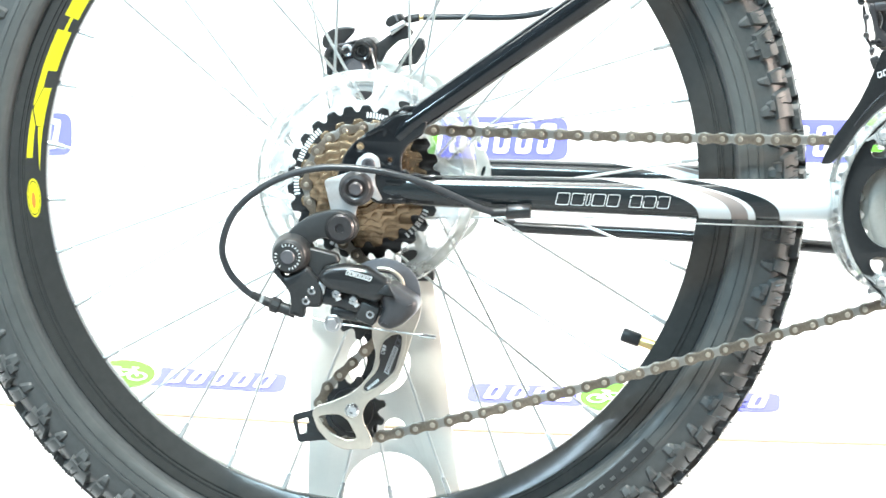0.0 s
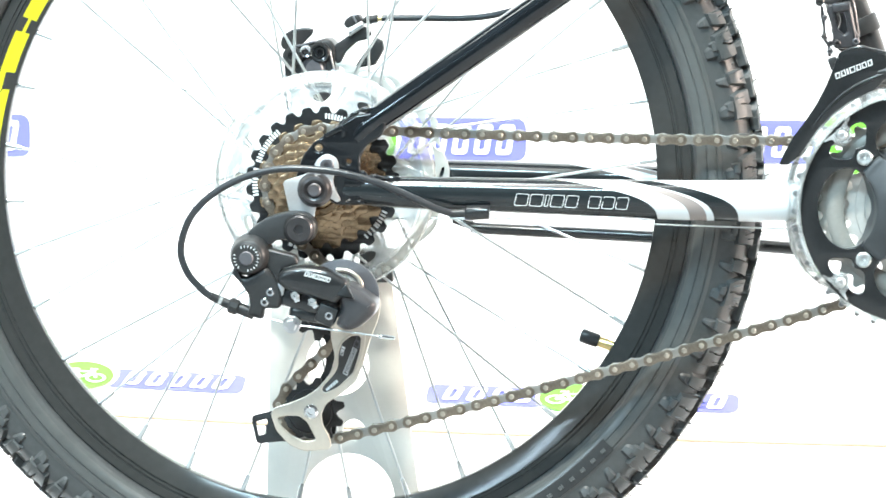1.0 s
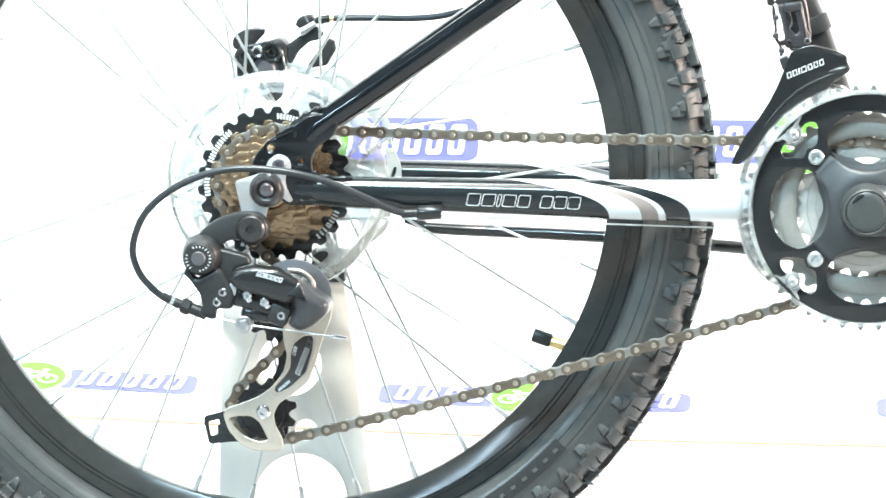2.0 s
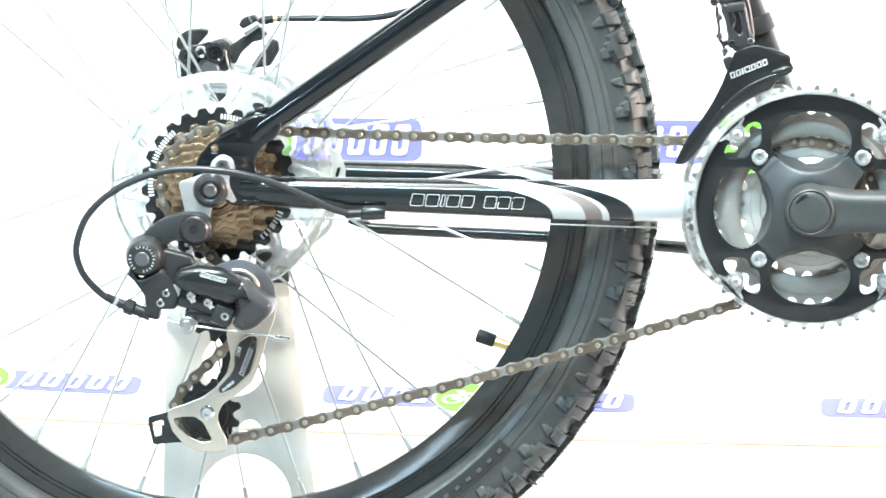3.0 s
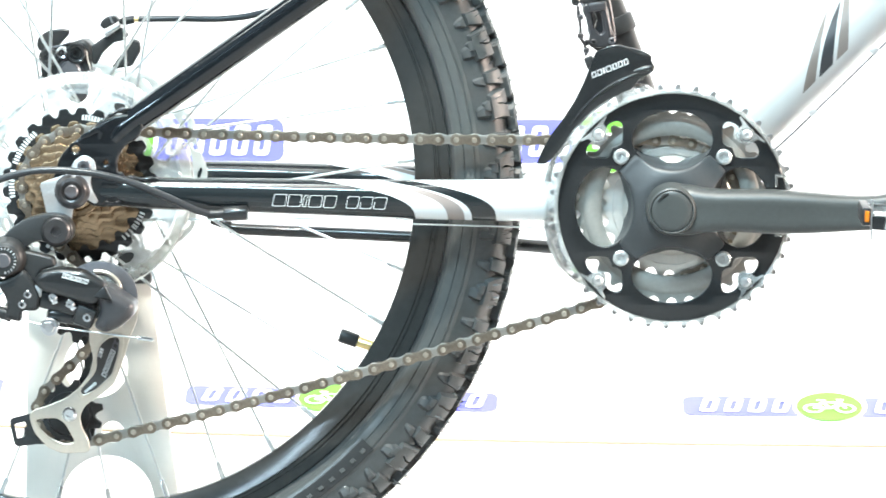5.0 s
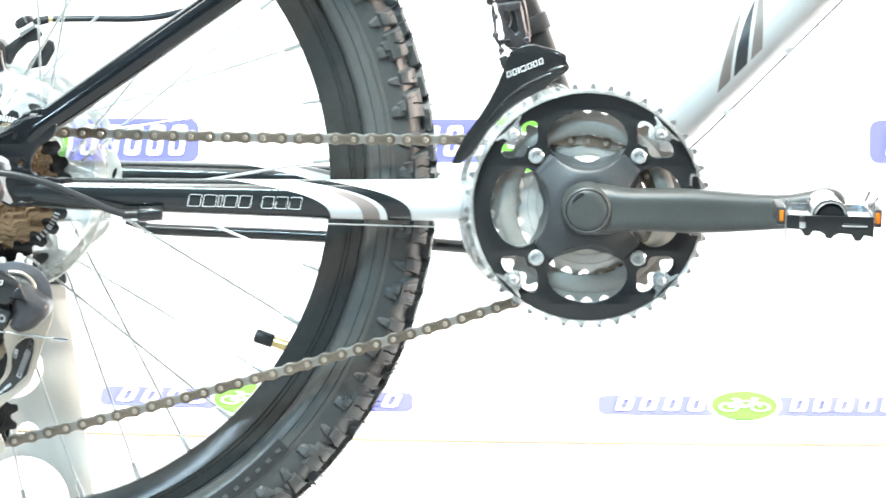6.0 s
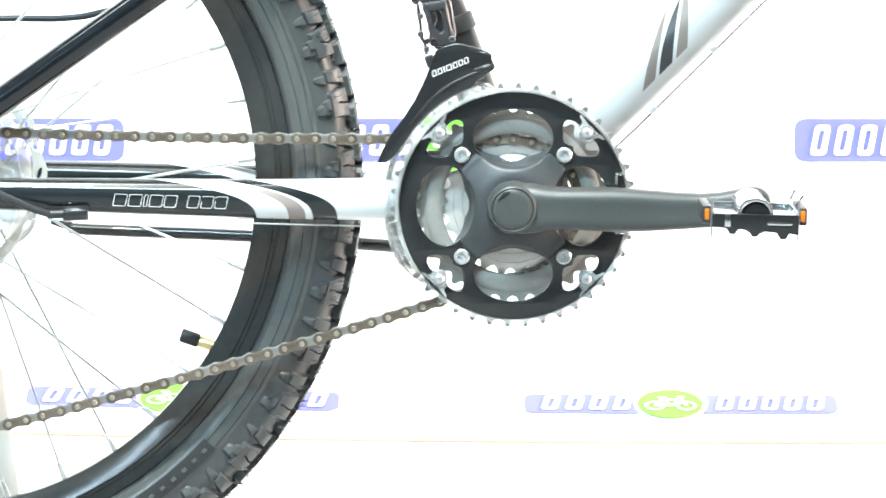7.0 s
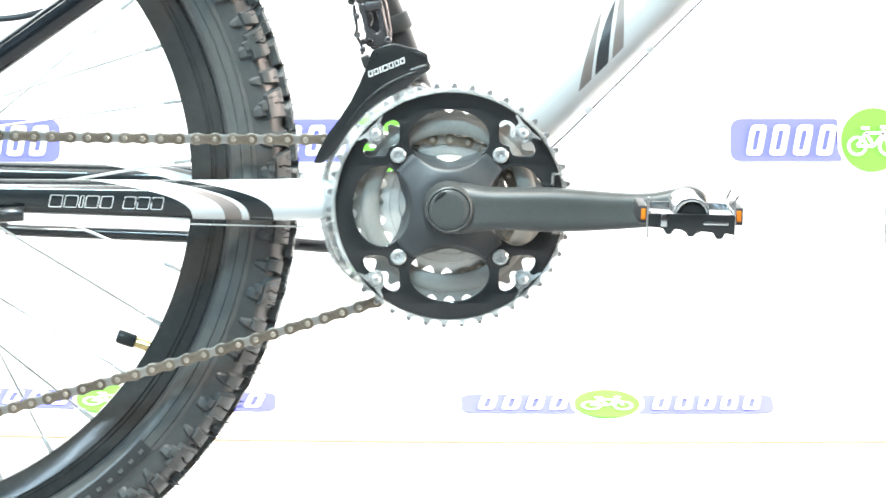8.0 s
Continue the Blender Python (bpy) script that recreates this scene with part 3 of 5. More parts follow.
part("down_tube", tube("down_tube", [(BB[0] - 2, 0, BB[1] + 4), (466, 0, 37), (556, 0, 125), (676, 0, 244)], 21.5, down_tube_paint(), n=48, smooth_steps=3), frame_part, "white gloss down tube with dark stripes")
part("down_tube_cable", tube("down_tube_cable", [(480, -12, 16), (503.5, -13, 38), (603.5, -13, 137.5), (683, -13, 217)], 0.8, GREY_METAL, n=8), frame_part)
for x, z in ((515.5, 52.5), (558.5, 95.5)):
    part("cable_guide", block("cable_guide", -3.0, 3.0, -19, -13, -2.6, 2.6, ALLOY, 0.6, at=turned(45, x, z)), frame_part)
for nm, x, z, ws, hh in (("frame_lettering", 138.5, -10.4, (9.2, 9.2, 2.8, 9.2, 8.6, -6.0, 8.4, 8.4, 8.4), 8.6),):
    # outlined plain blocks in place of the model's lettering
    u = 0.0
    for w in ws:
        if w < 0:
            u -= w
            continue
        me = plate(nm, [rounded([(0, 0), (w, 0), (w + 1.6, hh), (1.6, hh)], 1.4, 3), rounded([(0.5, 0.4), (w - 0.3, 0.4), (w + 1.15, hh - 0.4), (1.95, hh - 0.4)], 1.1, 3)], -0.15, 0.05, PRINT, 0.0)
        yy = -73.2 + (x + u - 139) * 0.082
        me.transform(Matrix.Translation(((x + u) * MM, yy * MM, (z - (u * 0.035)) * MM)) @ Matrix.Rotation(radians(2.0), 4, "Y"))
        part("frame_lettering", me, frame_part)
        u += w + 1.2

# kickstand folded along the far side
part("kickstand", tube("kickstand", [(82, 74, -36), (96, 74, -40), (108, 74, -42.5), (226, 72, -47), (335, 66, -54)], [2.5, 3.6, 4.4, 4.6, 4.8], GLOSS_BLACK, n=16, smooth_steps=3), bike, "black folded kickstand")

# ---------------------------------------------------------------- wheels
FRONT_X, FRONT_Z = 1039.5, -29.5
rim_profile = [(235, -5.2), (235.3, -6.0), (236.2, -6.7), (249.4, -11.3), (249.9, -10.5), (250.7, -10.6), (251.2, -11.5), (252.4, -11.8), (252.9, -11.0), (253.7, -11.2), (254.2, -12.0), (259.6, -12.9), (260.6, -12.4), (260.8, -11), (259, -10.0), (252, -9.0), (246, -6), (246, 6), (252, 9), (259, 10), (260.8, 11), (260.6, 12.4), (259.6, 12.9), (249.4, 11.3), (236.2, 6.7), (235.3, 6.0), (235, 5.2)]
wheel = part("rear_wheel", lathe("rear_wheel", rim_profile, RIM_BLACK, 160, closed=True, sharp=25), bike, "spoked rear wheel with a black rim and knobbly black tyre")
SEC_R, SEC_A, SEC_B = 277.0, 24.0, 25.0


def section(phi, grow=0.0):
    """Radius and y of the tyre's skin in mm at the angle phi from the tread's middle, to the chain side when positive."""
    return SEC_R + (SEC_B + grow) * math.cos(phi), -(SEC_A + grow) * math.sin(phi)


tyre_profile = [(256.5, -9.8), (260.9, -12.0), (261.5, -14.5), (262.4, -17.6)]
for deg in range(120, 79, -5):
    tyre_profile.append(section(radians(deg)))
for deg in range(75, -76, -5):
    # the carcass is thicker under the tread
    tyre_profile.append(section(radians(deg), 2.8 * min(1.0, max(0.0, (70 - abs(deg)) / 20))))
for deg in range(-80, -121, -10):
    tyre_profile.append(section(radians(deg)))
tyre_profile += [(262.4, 17.6), (261.5, 14.5), (260.9, 12.0), (256.5, 9.8)]
part("tyre", lathe("tyre", tyre_profile, RUBBER, 160, closed=True, sharp=40), wheel, "black rubber tyre")
band_profile = [section(radians(d), g) for d, g in ((121, -0.4), (119, 0.25), (113, 0.5), (108, 0.6), (103.5, 0.6), (102.6, -0.1), (101.6, -0.1), (100.8, 0.7), (94, 0.9), (88, 0.7), (87.2, -0.1), (86.2, -0.1), (85.4, 0.5), (80, 0.35), (77, -0.4))]
part("sidewall_band", lathe("sidewall_band", band_profile, SIDEWALL, 160, closed=True, sharp=40), wheel, "smooth rubber sidewall band with sheen painted into its paler colour")


def knob(name, phi0, phi1, w0, w1, rise, bend=0.0, lean=0.0, sipe=0.0, wave=0.0, inset=1.1, seg=6, gap=0.55, material=None):
    """A moulded tread block at angle 0 of the wheel: between two section angles, w0 and w1 mm wide, rise[0] to rise[1] above the skin, with a slit over the share sipe of its length."""
    rows = [(0.0, 0.0)] + [(i / seg, 1.0) for i in range(seg + 1)] + [(1.0, 0.0)]
    verts, faces = [], []
    for k, (f, up) in enumerate(rows):
        phi = radians(phi0 + (phi1 - phi0) * f)
        if up:
            phi += radians(1.8 if phi1 > phi0 else -1.8) * (1 if f == 0 else -1 if f == 1 else 0)
        w, mid = w0 + (w1 - w0) * f, lean * f + bend * math.sin(math.pi * f)
        high = rise[0] + (rise[1] - rise[0]) * min(1.0, f * 1.8)
        slit = mid + wave * math.sin(5.5 * f)
        cut = 4.2 if sipe and f > 1 - sipe and up else 0.0
        for t, h in ((mid - w / 2, 0), (mid - w / 2 + inset, 1), (slit - gap - 0.15, 1), (slit - gap, 2), (slit + gap, 2), (slit + gap + 0.15, 1), (mid + w / 2 - inset, 1), (mid + w / 2, 0)):
            grow = -1.0 if not up or h == 0 else high - (cut if h == 2 else 0.0)
            r, y = section(phi, grow)
            verts.append((math.sqrt(r * r - t * t) * MM, y * MM, t * MM))
    for i in range(len(rows) - 1):
        for q in range(7):
            a = i * 8 + q
            faces.append((a, a + 1, a + 9, a + 8))
    return mesh_of(name, verts, faces, material or RUBBER, 28)


def spin(deg):
    """A turn of the wheel: 0 points forward, 90 up."""
    return Matrix.Rotation(radians(-deg), 4, "Y")


vary = random.Random(21)


def jit(v):
    return vary.uniform(-v, v)


# broad slit shoulder blocks and narrower ones in turn, each with a ramp down the sidewall
BROAD = [knob("tread_knob", 56 + jit(2), 25 + jit(1.5), 20.5 + jit(1), 25 + jit(1), (7.0, 7.8 + jit(0.4)), bend=jit(1.5), lean=2.0 + jit(1.5), sipe=0.7 + jit(0.08), wave=1.3 + jit(0.6), inset=2.3) for _ in range(5)]
NARROW = [knob("tread_knob", 54 + jit(2), 27 + jit(2), 11.5 + jit(0.8), 14.5 + jit(0.8), (6.2, 7.4 + jit(0.4)), bend=jit(1.2), lean=-1.5 + jit(1.5), sipe=0.0, inset=2.2) for _ in range(5)]
RAMP_A = [knob("tread_ramp", 75 + jit(1.5), 53, 8.5 + jit(0.8), 13.5 + jit(0.8), (1.4, 5.0), lean=1.0 + jit(1), inset=2.8, seg=4) for _ in range(4)]
RAMP_B = [knob("tread_ramp", 71 + jit(1.5), 52, 6.5 + jit(0.8), 11 + jit(0.8), (1.3, 4.4), lean=-1.0 + jit(1), inset=2.5, seg=4) for _ in range(4)]
STEP = [knob("tread_step", 65, 54, 6.5 + jit(0.5), 8.5, (5.8, 7.0), lean=jit(0.6), inset=0.8, seg=3) for _ in range(3)]
PAIRS = 42
step = 360 / PAIRS
for i in range(PAIRS):
    a = step * i + 1.9
    part("tread_knob", BROAD[i % 5], wheel, at=spin(a + 0.2 + jit(0.12)))
    part("tread_knob", NARROW[(i * 2) % 5], wheel, at=spin(a + 4.35 + jit(0.12)))
    part("tread_ramp", RAMP_A[i % 4], wheel, at=spin(a - 0.35 + jit(0.1)))
    part("tread_ramp", RAMP_B[(i + 1) % 4], wheel, at=spin(a + 4.15 + jit(0.1)))
    part("tread_step", STEP[i % 3], wheel, at=spin(a + 0.5 + jit(0.1)))
KC = [knob("tread", 17, 3, 16, 20, (8.8, 9.2), lean=4, seg=2), knob("tread", -1, -28, 20, 15, (9.2, 8.4), lean=-4, seg=2), knob("tread", -34, -62, 16, 15, (7.6, 6.0), seg=2), knob("tread", -36, -60, 12, 11, (7.4, 5.4), seg=2)]
rest = []
for i in range(PAIRS):
    a = step * i + 1.9
    rest += [(KC[0], spin(a + 2.4)), (KC[1], spin(a)), (KC[0], spin(a + 2.4 + step / 2)), (KC[1], spin(a + step / 2)), (KC[2], spin(a)), (KC[3], spin(a + step / 2))]
tagged(part("tread", join("tread", rest, RUBBER, 30), wheel), kind="stuff")
# a dull moulded panel with small shiny pads on the sidewall, in place of its raised size lettering
panel = []
for i in range(15):
    a = radians(-62 + 1.4 * i)
    for d, g in ((109, 0.4), (108, 1.3), (96, 1.5), (84, 1.2), (83, 0.3)):
        r, y = section(radians(d), g)
        panel.append((r * math.cos(a) * MM, y * MM, r * math.sin(a) * MM))
part("sidewall_panel", mesh_of("sidewall_panel", panel, [(5 * i + q, 5 * i + q + 1, 5 * i + q + 6, 5 * i + q + 5) for i in range(14) for q in range(4)], SATIN_BLACK, 60), wheel)
pad = knob("sidewall_pad", 99, 90.5, 4.4, 4.4, (2.0, 2.0), inset=0.4, seg=2, material=SIDEWALL)
for i in range(9):
    part("sidewall_pad", pad, wheel, at=spin(-60.5 + 2.1 * i))
# the front wheel, a like tyre and rim, of which only the rear edge comes into view
front_m = Matrix.Translation((FRONT_X * MM, 0, FRONT_Z * MM))
front_wheel = part("front_wheel", lathe("front_wheel", rim_profile, RIM_BLACK, 96, closed=True, sharp=25), bike, "front wheel with a knobbly black tyre", at=front_m)
part("tyre", lathe("tyre", tyre_profile, RUBBER, 96, closed=True, sharp=40), front_wheel, "black rubber tyre")
blocks = []
for i in range(PAIRS):
    a = step * i + 3.0
    blocks += [(BROAD[i % 5], spin(a)), (NARROW[i % 5], spin(a + 4.35)), (RAMP_A[i % 4], spin(a - 0.35)), (RAMP_B[i % 4], spin(a + 4.15))]
tagged(part("tread", join("tread", blocks + rest, RUBBER, 30), front_wheel), kind="stuff")
# moulding hairs and flash along the tread
rng = random.Random(4)
hair = tube("rubber_hair", [(0, 0, 0), (2.2, 0, 0.5), (4.8, 0, 1.9)], [0.55, 0.4, 0.16], RUBBER, n=4)
hairs = []
for i in range(1200):
    r, y = section(radians(rng.uniform(-45, 50)), 7.9)
    hairs.append((hair, spin(rng.uniform(0, 360)) @ Matrix.Translation((r * MM, y * MM, 0)) @ Matrix.Rotation(rng.uniform(-1, 1), 4, "X")))
tagged(part("rubber_hair", join("rubber_hair", hairs, RUBBER, 60), wheel), kind="stuff")

# hub
hub_prof = [(0, 62), (6, 62), (6, 48), (12, 46), (20, 40), (29, 36), (30, 34), (29, 32), (18, 30), (14, 20), (13, 0), (14, -12), (18, -17), (29, -19), (30, -21), (29, -23), (22, -26), (16, -30), (0, -30)]
part("hub", lathe("hub", hub_prof, STEEL, 40), wheel, "grey steel hub")
part("axle", disc("axle", 4.8, -86, 80, GREY_METAL, bevel=1.0), wheel)
part("axle_nut", lathe("axle_nut", [(4.6, -83), (7.5, -84.8), (9.5, -84.2), (11.4, -81.5), (11.8, -79), (4.6, -79)], DARK_STEEL, 40, closed=True), wheel)
part("axle_washer", disc("axle_washer", 12.4, -80.2, -78, GREY_METAL, bevel=0.5), wheel)
part("axle_cup", disc("axle_cup", 9.5, 76, 84, STEEL, bevel=1.0, n=6), wheel)


def spoke(near, lean):
    """A spoke for the rim point straight below the axle: lean is the side on which it passes the hub."""
    y_hub = -21.0 if near else 34.0
    r_f, psi = 28.5, radians(62)
    hx, hz = lean * r_f * math.sin(psi), -r_f * math.cos(psi)
    return tube("spoke", [(hx, y_hub, hz), (lean * 1.0, -2.0 if near else 2.0, -236)], 1.0, SPOKE, n=8)


def nipple(near, lean):
    r_f, psi = 28.5, radians(62)
    h = Vector((lean * r_f * math.sin(psi), -21.0 if near else 34.0, -r_f * math.cos(psi)))
    e = Vector((lean * 1.0, -2.0 if near else 2.0, -236))
    d = (h - e).normalized()
    return tube("nipple", [e - d * 2, e + d * 8, e + d * 12.5, e + d * 13.5], [2.0, 1.9, 1.7, 1.2], BOLT, n=8)


SPOKES = {(nr, ln): (spoke(nr, ln), nipple(nr, ln)) for nr in (0, 1) for ln in (-1, 1)}
for i in range(36):
    lean = (-1, -1, 1, 1)[i % 4]
    sp, npl = SPOKES[((i + 1) % 2, lean)]
    m = spin(4.1 + 10 * i)
    part("spoke", sp, wheel, at=m)
    part("nipple", npl, wheel, at=m)

# valve, at 58.8 degrees forward of the foot
vm = spin(60.0) @ Matrix.Translation((0, 0, -0.238)) @ spin(10.6) @ Matrix.Translation((0, 0, 0.238))
part("valve_stem", tube("valve_stem", [(0, 0, -238), (0, 0, -225), (0, 0, -224)], [4.0, 4.0, 3.2], BRASS, n=16), wheel, "brass valve stem", at=vm)
part("valve_cap", tube("valve_cap", [(0, 0, -225), (0, 0, -224.5), (0, 0, -213), (0, 0, -211.5), (0, 0, -211)], [4.4, 5.0, 5.2, 4.7, 3.4], SATIN_BLACK, n=18), wheel, "black valve cap", at=vm)


def rim_patch(name, outline, material, proud=0.12):
    """A decal on the rim's chain side, its outline in degrees round the wheel and mm from the axle."""
    bm = bmesh.new()
    bm.faces.new([bm.verts.new((a, r, 0)) for a, r in outline])
    bmesh.ops.triangulate(bm, faces=bm.faces)
    lo, hi = min(a for a, r in outline), max(a for a, r in outline)
    for i in range(1, int((hi - lo) / 0.9) + 1):
        bmesh.ops.bisect_plane(bm, geom=list(bm.verts) + list(bm.edges) + list(bm.faces), plane_co=(lo + 0.9 * i, 0, 0), plane_no=(1, 0, 0))
    for v in bm.verts:
        a, r = radians(v.co.x), v.co.y
        v.co = Vector((r * math.cos(a), -(6.7 + (r - 236.2) * 0.3485) - proud, r * math.sin(a))) * MM
    me = bpy.data.meshes.new(name)
    bm.to_mesh(me)
    bm.free()
    return part(name, finish(me, material, 60), wheel)


for outline in (
    [(152.1, 247.8), (146, 248), (141, 248), (141, 238.2), (147, 238), (151.9, 238)],
    [(151.8, 243.6), (151.8, 241.6), (154.8, 241.4), (154.8, 243.8)],
    [(154.7, 247.8), (154.4, 238.4), (161.6, 238.1), (161.9, 244.1), (164.8, 243.8), (168.0, 247.0), (168.2, 248.0), (161, 247.9)],
    [(164.9, 243.3), (164.7, 238.5), (171.6, 238.8), (171.5, 243.4), (168.7, 247.2), (168.3, 246.8)],
    [(168.9, 248.0), (171.5, 244.3), (177, 244.2), (177, 248.3), (172, 248.1)],
    [(171.7, 242.3), (171.6, 239.0), (175.2, 238.9), (179.3, 239.0), (175.2, 240.6)],
):
    rim_patch("rim_decal", outline, YELLOW)


def oval_decal(name, ang, rmid, rx, rz, material, proud):
    m = spin(ang) @ Matrix.Translation((rmid * MM, -(6.7 + (rmid - 236.2) * 0.3485 + proud) * MM, 0))
    me = plate(name, [round_outline(0, 0, rx, rz, 28)], -0.05, 0.05, material, 0.0)
    me.transform(Matrix.Rotation(radians(-20.1), 4, "Z"))
    part(name, me, wheel, at=m)


oval_decal("rim_badge", 183.8, 243.6, 4.9, 14.0, YELLOW, 0.2)
oval_decal("rim_badge_ring", 183.8, 243.6, 4.3, 12.6, RIM_BLACK, 0.30)
oval_decal("rim_badge_face", 183.8, 243.6, 3.9, 11.6, YELLOW, 0.42)
oval_decal("rim_badge_mark", 184.2, 243.9, 1.5, 6.0, RED, 0.56)

# ---------------------------------------------------------------- freewheel, spoke protector, brake rotor
def sprocket(teeth, tip, y, material, inner, label):
    t = 2.2
    holes = [round_outline(0, 0, inner, n=36)]
    return plate("sprocket", [seat_outline(teeth, tip, tip - 4.6, turn=0.05 * teeth) if tip > 40 else gear_outline(teeth, tip, tip - 3.6, 0, 0, 0.05 * teeth, top=0.24, foot=0.6)] + holes, y - t / 2, y + t / 2, material, 0.75), label


cassette = part("freewheel", lathe("freewheel", [(14, -62), (19.5, -62), (21, -60), (22.5, -36), (14, -36)], BRONZE, 40, closed=True), bike, "browned six-speed freewheel")
for teeth, tip, y, material, inner, label in ((26, 55.0, -36, GLOSS_BLACK, 30, "black largest sprocket"), (21, 46.0, -41.6, BRONZE, 24, ""), (18, 38.2, -47.6, BRONZE, 22, ""), (16, 33.4, -52.4, BRONZE, 21, ""), (14, 28.6, -57.2, BRONZE, 19, ""), (13, 24.6, -62.0, BRONZE, 14, "")):
    me, lab = sprocket(teeth, tip, y, material, inner, label)
    part("sprocket", me, cassette, lab)
part("freewheel_lock_ring", lathe("freewheel_lock_ring", [(8, -66), (12, -66.5), (15, -65), (15.5, -67), (19, -67), (20, -65), (20, -62), (8, -62)], BRONZE, 36, closed=True), cassette)
# small bars of white print round the black sprocket
for a0, n, step in ((131, 12, 2.7), (168, 9, 2.7), (66, 9, 2.6), (-50, 4, 4.0), (-36, 5, 3.0), (-118, 6, 4.6)):
    for i in range(n):
        a = radians(a0 + i * step)
        big = step > 4
        me = plate("sprocket_print", [rounded([(46.2, -1.4 if big else -0.7), (50.2, -1.4 if big else -0.7), (50.2, 1.4 if big else 0.7), (46.2, 1.4 if big else 0.7)], 0.4, 2)], -37.35, -37.2, PRINT, 0.0)
        part("sprocket_print", me, cassette, at=Matrix.Rotation(-a, 4, "Y"))

prot_holes = []
for i in range(12):
    a = 2 * math.pi * i / 12
    prot_holes.append(round_outline(61 * math.cos(a), 61 * math.sin(a), 3.6, 7.5, n=18, turn=a))
prot = plate("spoke_protector", [round_outline(0, 0, 70, n=72), round_outline(0, 0, 33, n=40)] + prot_holes, -31, -29.4, PROTECTOR, 0.3)
protector = part("spoke_protector", prot, cassette, "clear plastic spoke protector disc")
part("protector_rim", lathe("protector_rim", [(71.5, -30.6), (78, -27), (79.4, -24), (78.6, -22.8), (77, -25), (71.5, -29.2)], PROTECTOR_RIM, 96, closed=True), protector)
part("protector_rib", lathe("protector_rib", [(69.6, -32.2), (71.6, -32.2), (71.8, -29), (69.4, -29)], MILKY, 96, closed=True), protector)

wave = [((79.4 + 1.9 * math.cos(12 * t)) * math.cos(t), (79.4 + 1.9 * math.cos(12 * t)) * math.sin(t)) for t in (2 * math.pi * i / 144 for i in range(144))]
rot_holes = []
for i in range(24):
    a = 2 * math.pi * i / 24
    r = (75.6, 74.6)[i % 2]
    rot_holes.append(round_outline(r * math.cos(a), r * math.sin(a), 1.4, 4.6, n=14, turn=a + (0.5 if i % 2 else -0.3)))
for i in range(6):
    a0 = 2 * math.pi * i / 6
    win = [(71.0 * math.cos(a0 + radians(1.5 + 55 * q / 10)), 71.0 * math.sin(a0 + radians(1.5 + 55 * q / 10))) for q in range(11)]
    win += [(30 * math.cos(a0 + radians(48 - 46 * q / 8)), 30 * math.sin(a0 + radians(48 - 46 * q / 8))) for q in range(9)]
    rot_holes.append(rounded(win, 3, 2))
part("brake_rotor", plate("brake_rotor", [wave, round_outline(0, 0, 22, n=36)] + rot_holes, 56, 57.9, ROTOR, 0.3), bike, "bright steel disc brake rotor")

# ---------------------------------------------------------------- brake caliper on the far side
cal_body = rounded([(-41, 86.6), (-35.4, 90.1), (-26.5, 92.2), (-17.5, 95), (-7.8, 97.8), (-3, 94.4), (-1.6, 89), (-2.3, 79.4), (-0.9, 71), (-10.6, 70), (-21.7, 70), (-33.4, 69.5), (-38.9, 69.5), (-39.5, 79)], 3.2, 4)
cal = part("brake_caliper", plate("brake_caliper", [cal_body], 52, 80, SATIN_BLACK, 3.0, 60, 4), bike, "black mechanical disc brake caliper")
part("caliper_shield", plate("caliper_shield", [rounded([(-43.4, 93), (-41.5, 99.3), (-34.1, 103.6), (-23.7, 105), (-18.7, 103.8), (-19.3, 100.5), (-23.1, 96.4), (-26.5, 92.6), (-35.6, 89), (-41.5, 88.5)], 2.5)], 60, 66, BROWN_TUBE, 1.5, 60, 3), cal)
part("caliper_boss", disc("caliper_boss", 7.0, 47.5, 60, SATIN_BLACK, at=(-33, 84.5), bevel=1.6, hex_r=3.0), cal)
part("caliper_bolt", lathe("caliper_bolt", [(2.4, 46.0), (4.0, 45.6), (4.6, 46.6), (4.6, 56), (2.4, 56)], CHROME, 28, closed=True, at=(-22.9, 0, 88.1)), cal, "bright plated adjuster screw")
part("caliper_bolt", disc("caliper_bolt", 2.5, 46.8, 54, DARK_STEEL, at=(-22.9, 88.1), bevel=0.5, hex_r=1.0), cal)
part("caliper_bolt", join("caliper_bolt", [lathe("c", [(4.6, 47.5), (6.4, 47.0), (7.4, 48.2), (7.4, 56), (4.6, 56)], GLOSS_BLACK, 32, closed=True, at=(-12.6, 0, 87.6)), disc("c", 4.4, 48.6, 56, GLOSS_BLACK, at=(-12.6, 87.6), bevel=0.8, hex_r=2.4, hex_depth=3.0)], GLOSS_BLACK), cal, "black socket bolt")
part("brake_piston", lathe("brake_piston", [(0, 48), (6.0, 48.2), (7.2, 49.4), (7.4, 50.6), (8.6, 50.8), (9.4, 52), (9.4, 58), (0, 58)], GREY_METAL, 36, at=(-17.2, 0, 75.0)), cal, "grey round piston housing")
part("body_seam", tube("body_seam", [(-5.4, 51.4, 89.5), (-4.6, 51, 83.5), (-2.6, 51, 76), (-1.6, 51, 72)], 0.7, STEEL, n=8, smooth_steps=3), cal)
part("body_seam", tube("body_seam", [(-36, 51.6, 91.3), (-26, 51.4, 92.6), (-17, 51.4, 95.4)], 0.8, GREY_METAL, n=8, smooth_steps=3), cal)
part("spring_clip", block("spring_clip", -4.5, -1.5, 49, 52, 70, 75, STEEL, 0.5), cal)
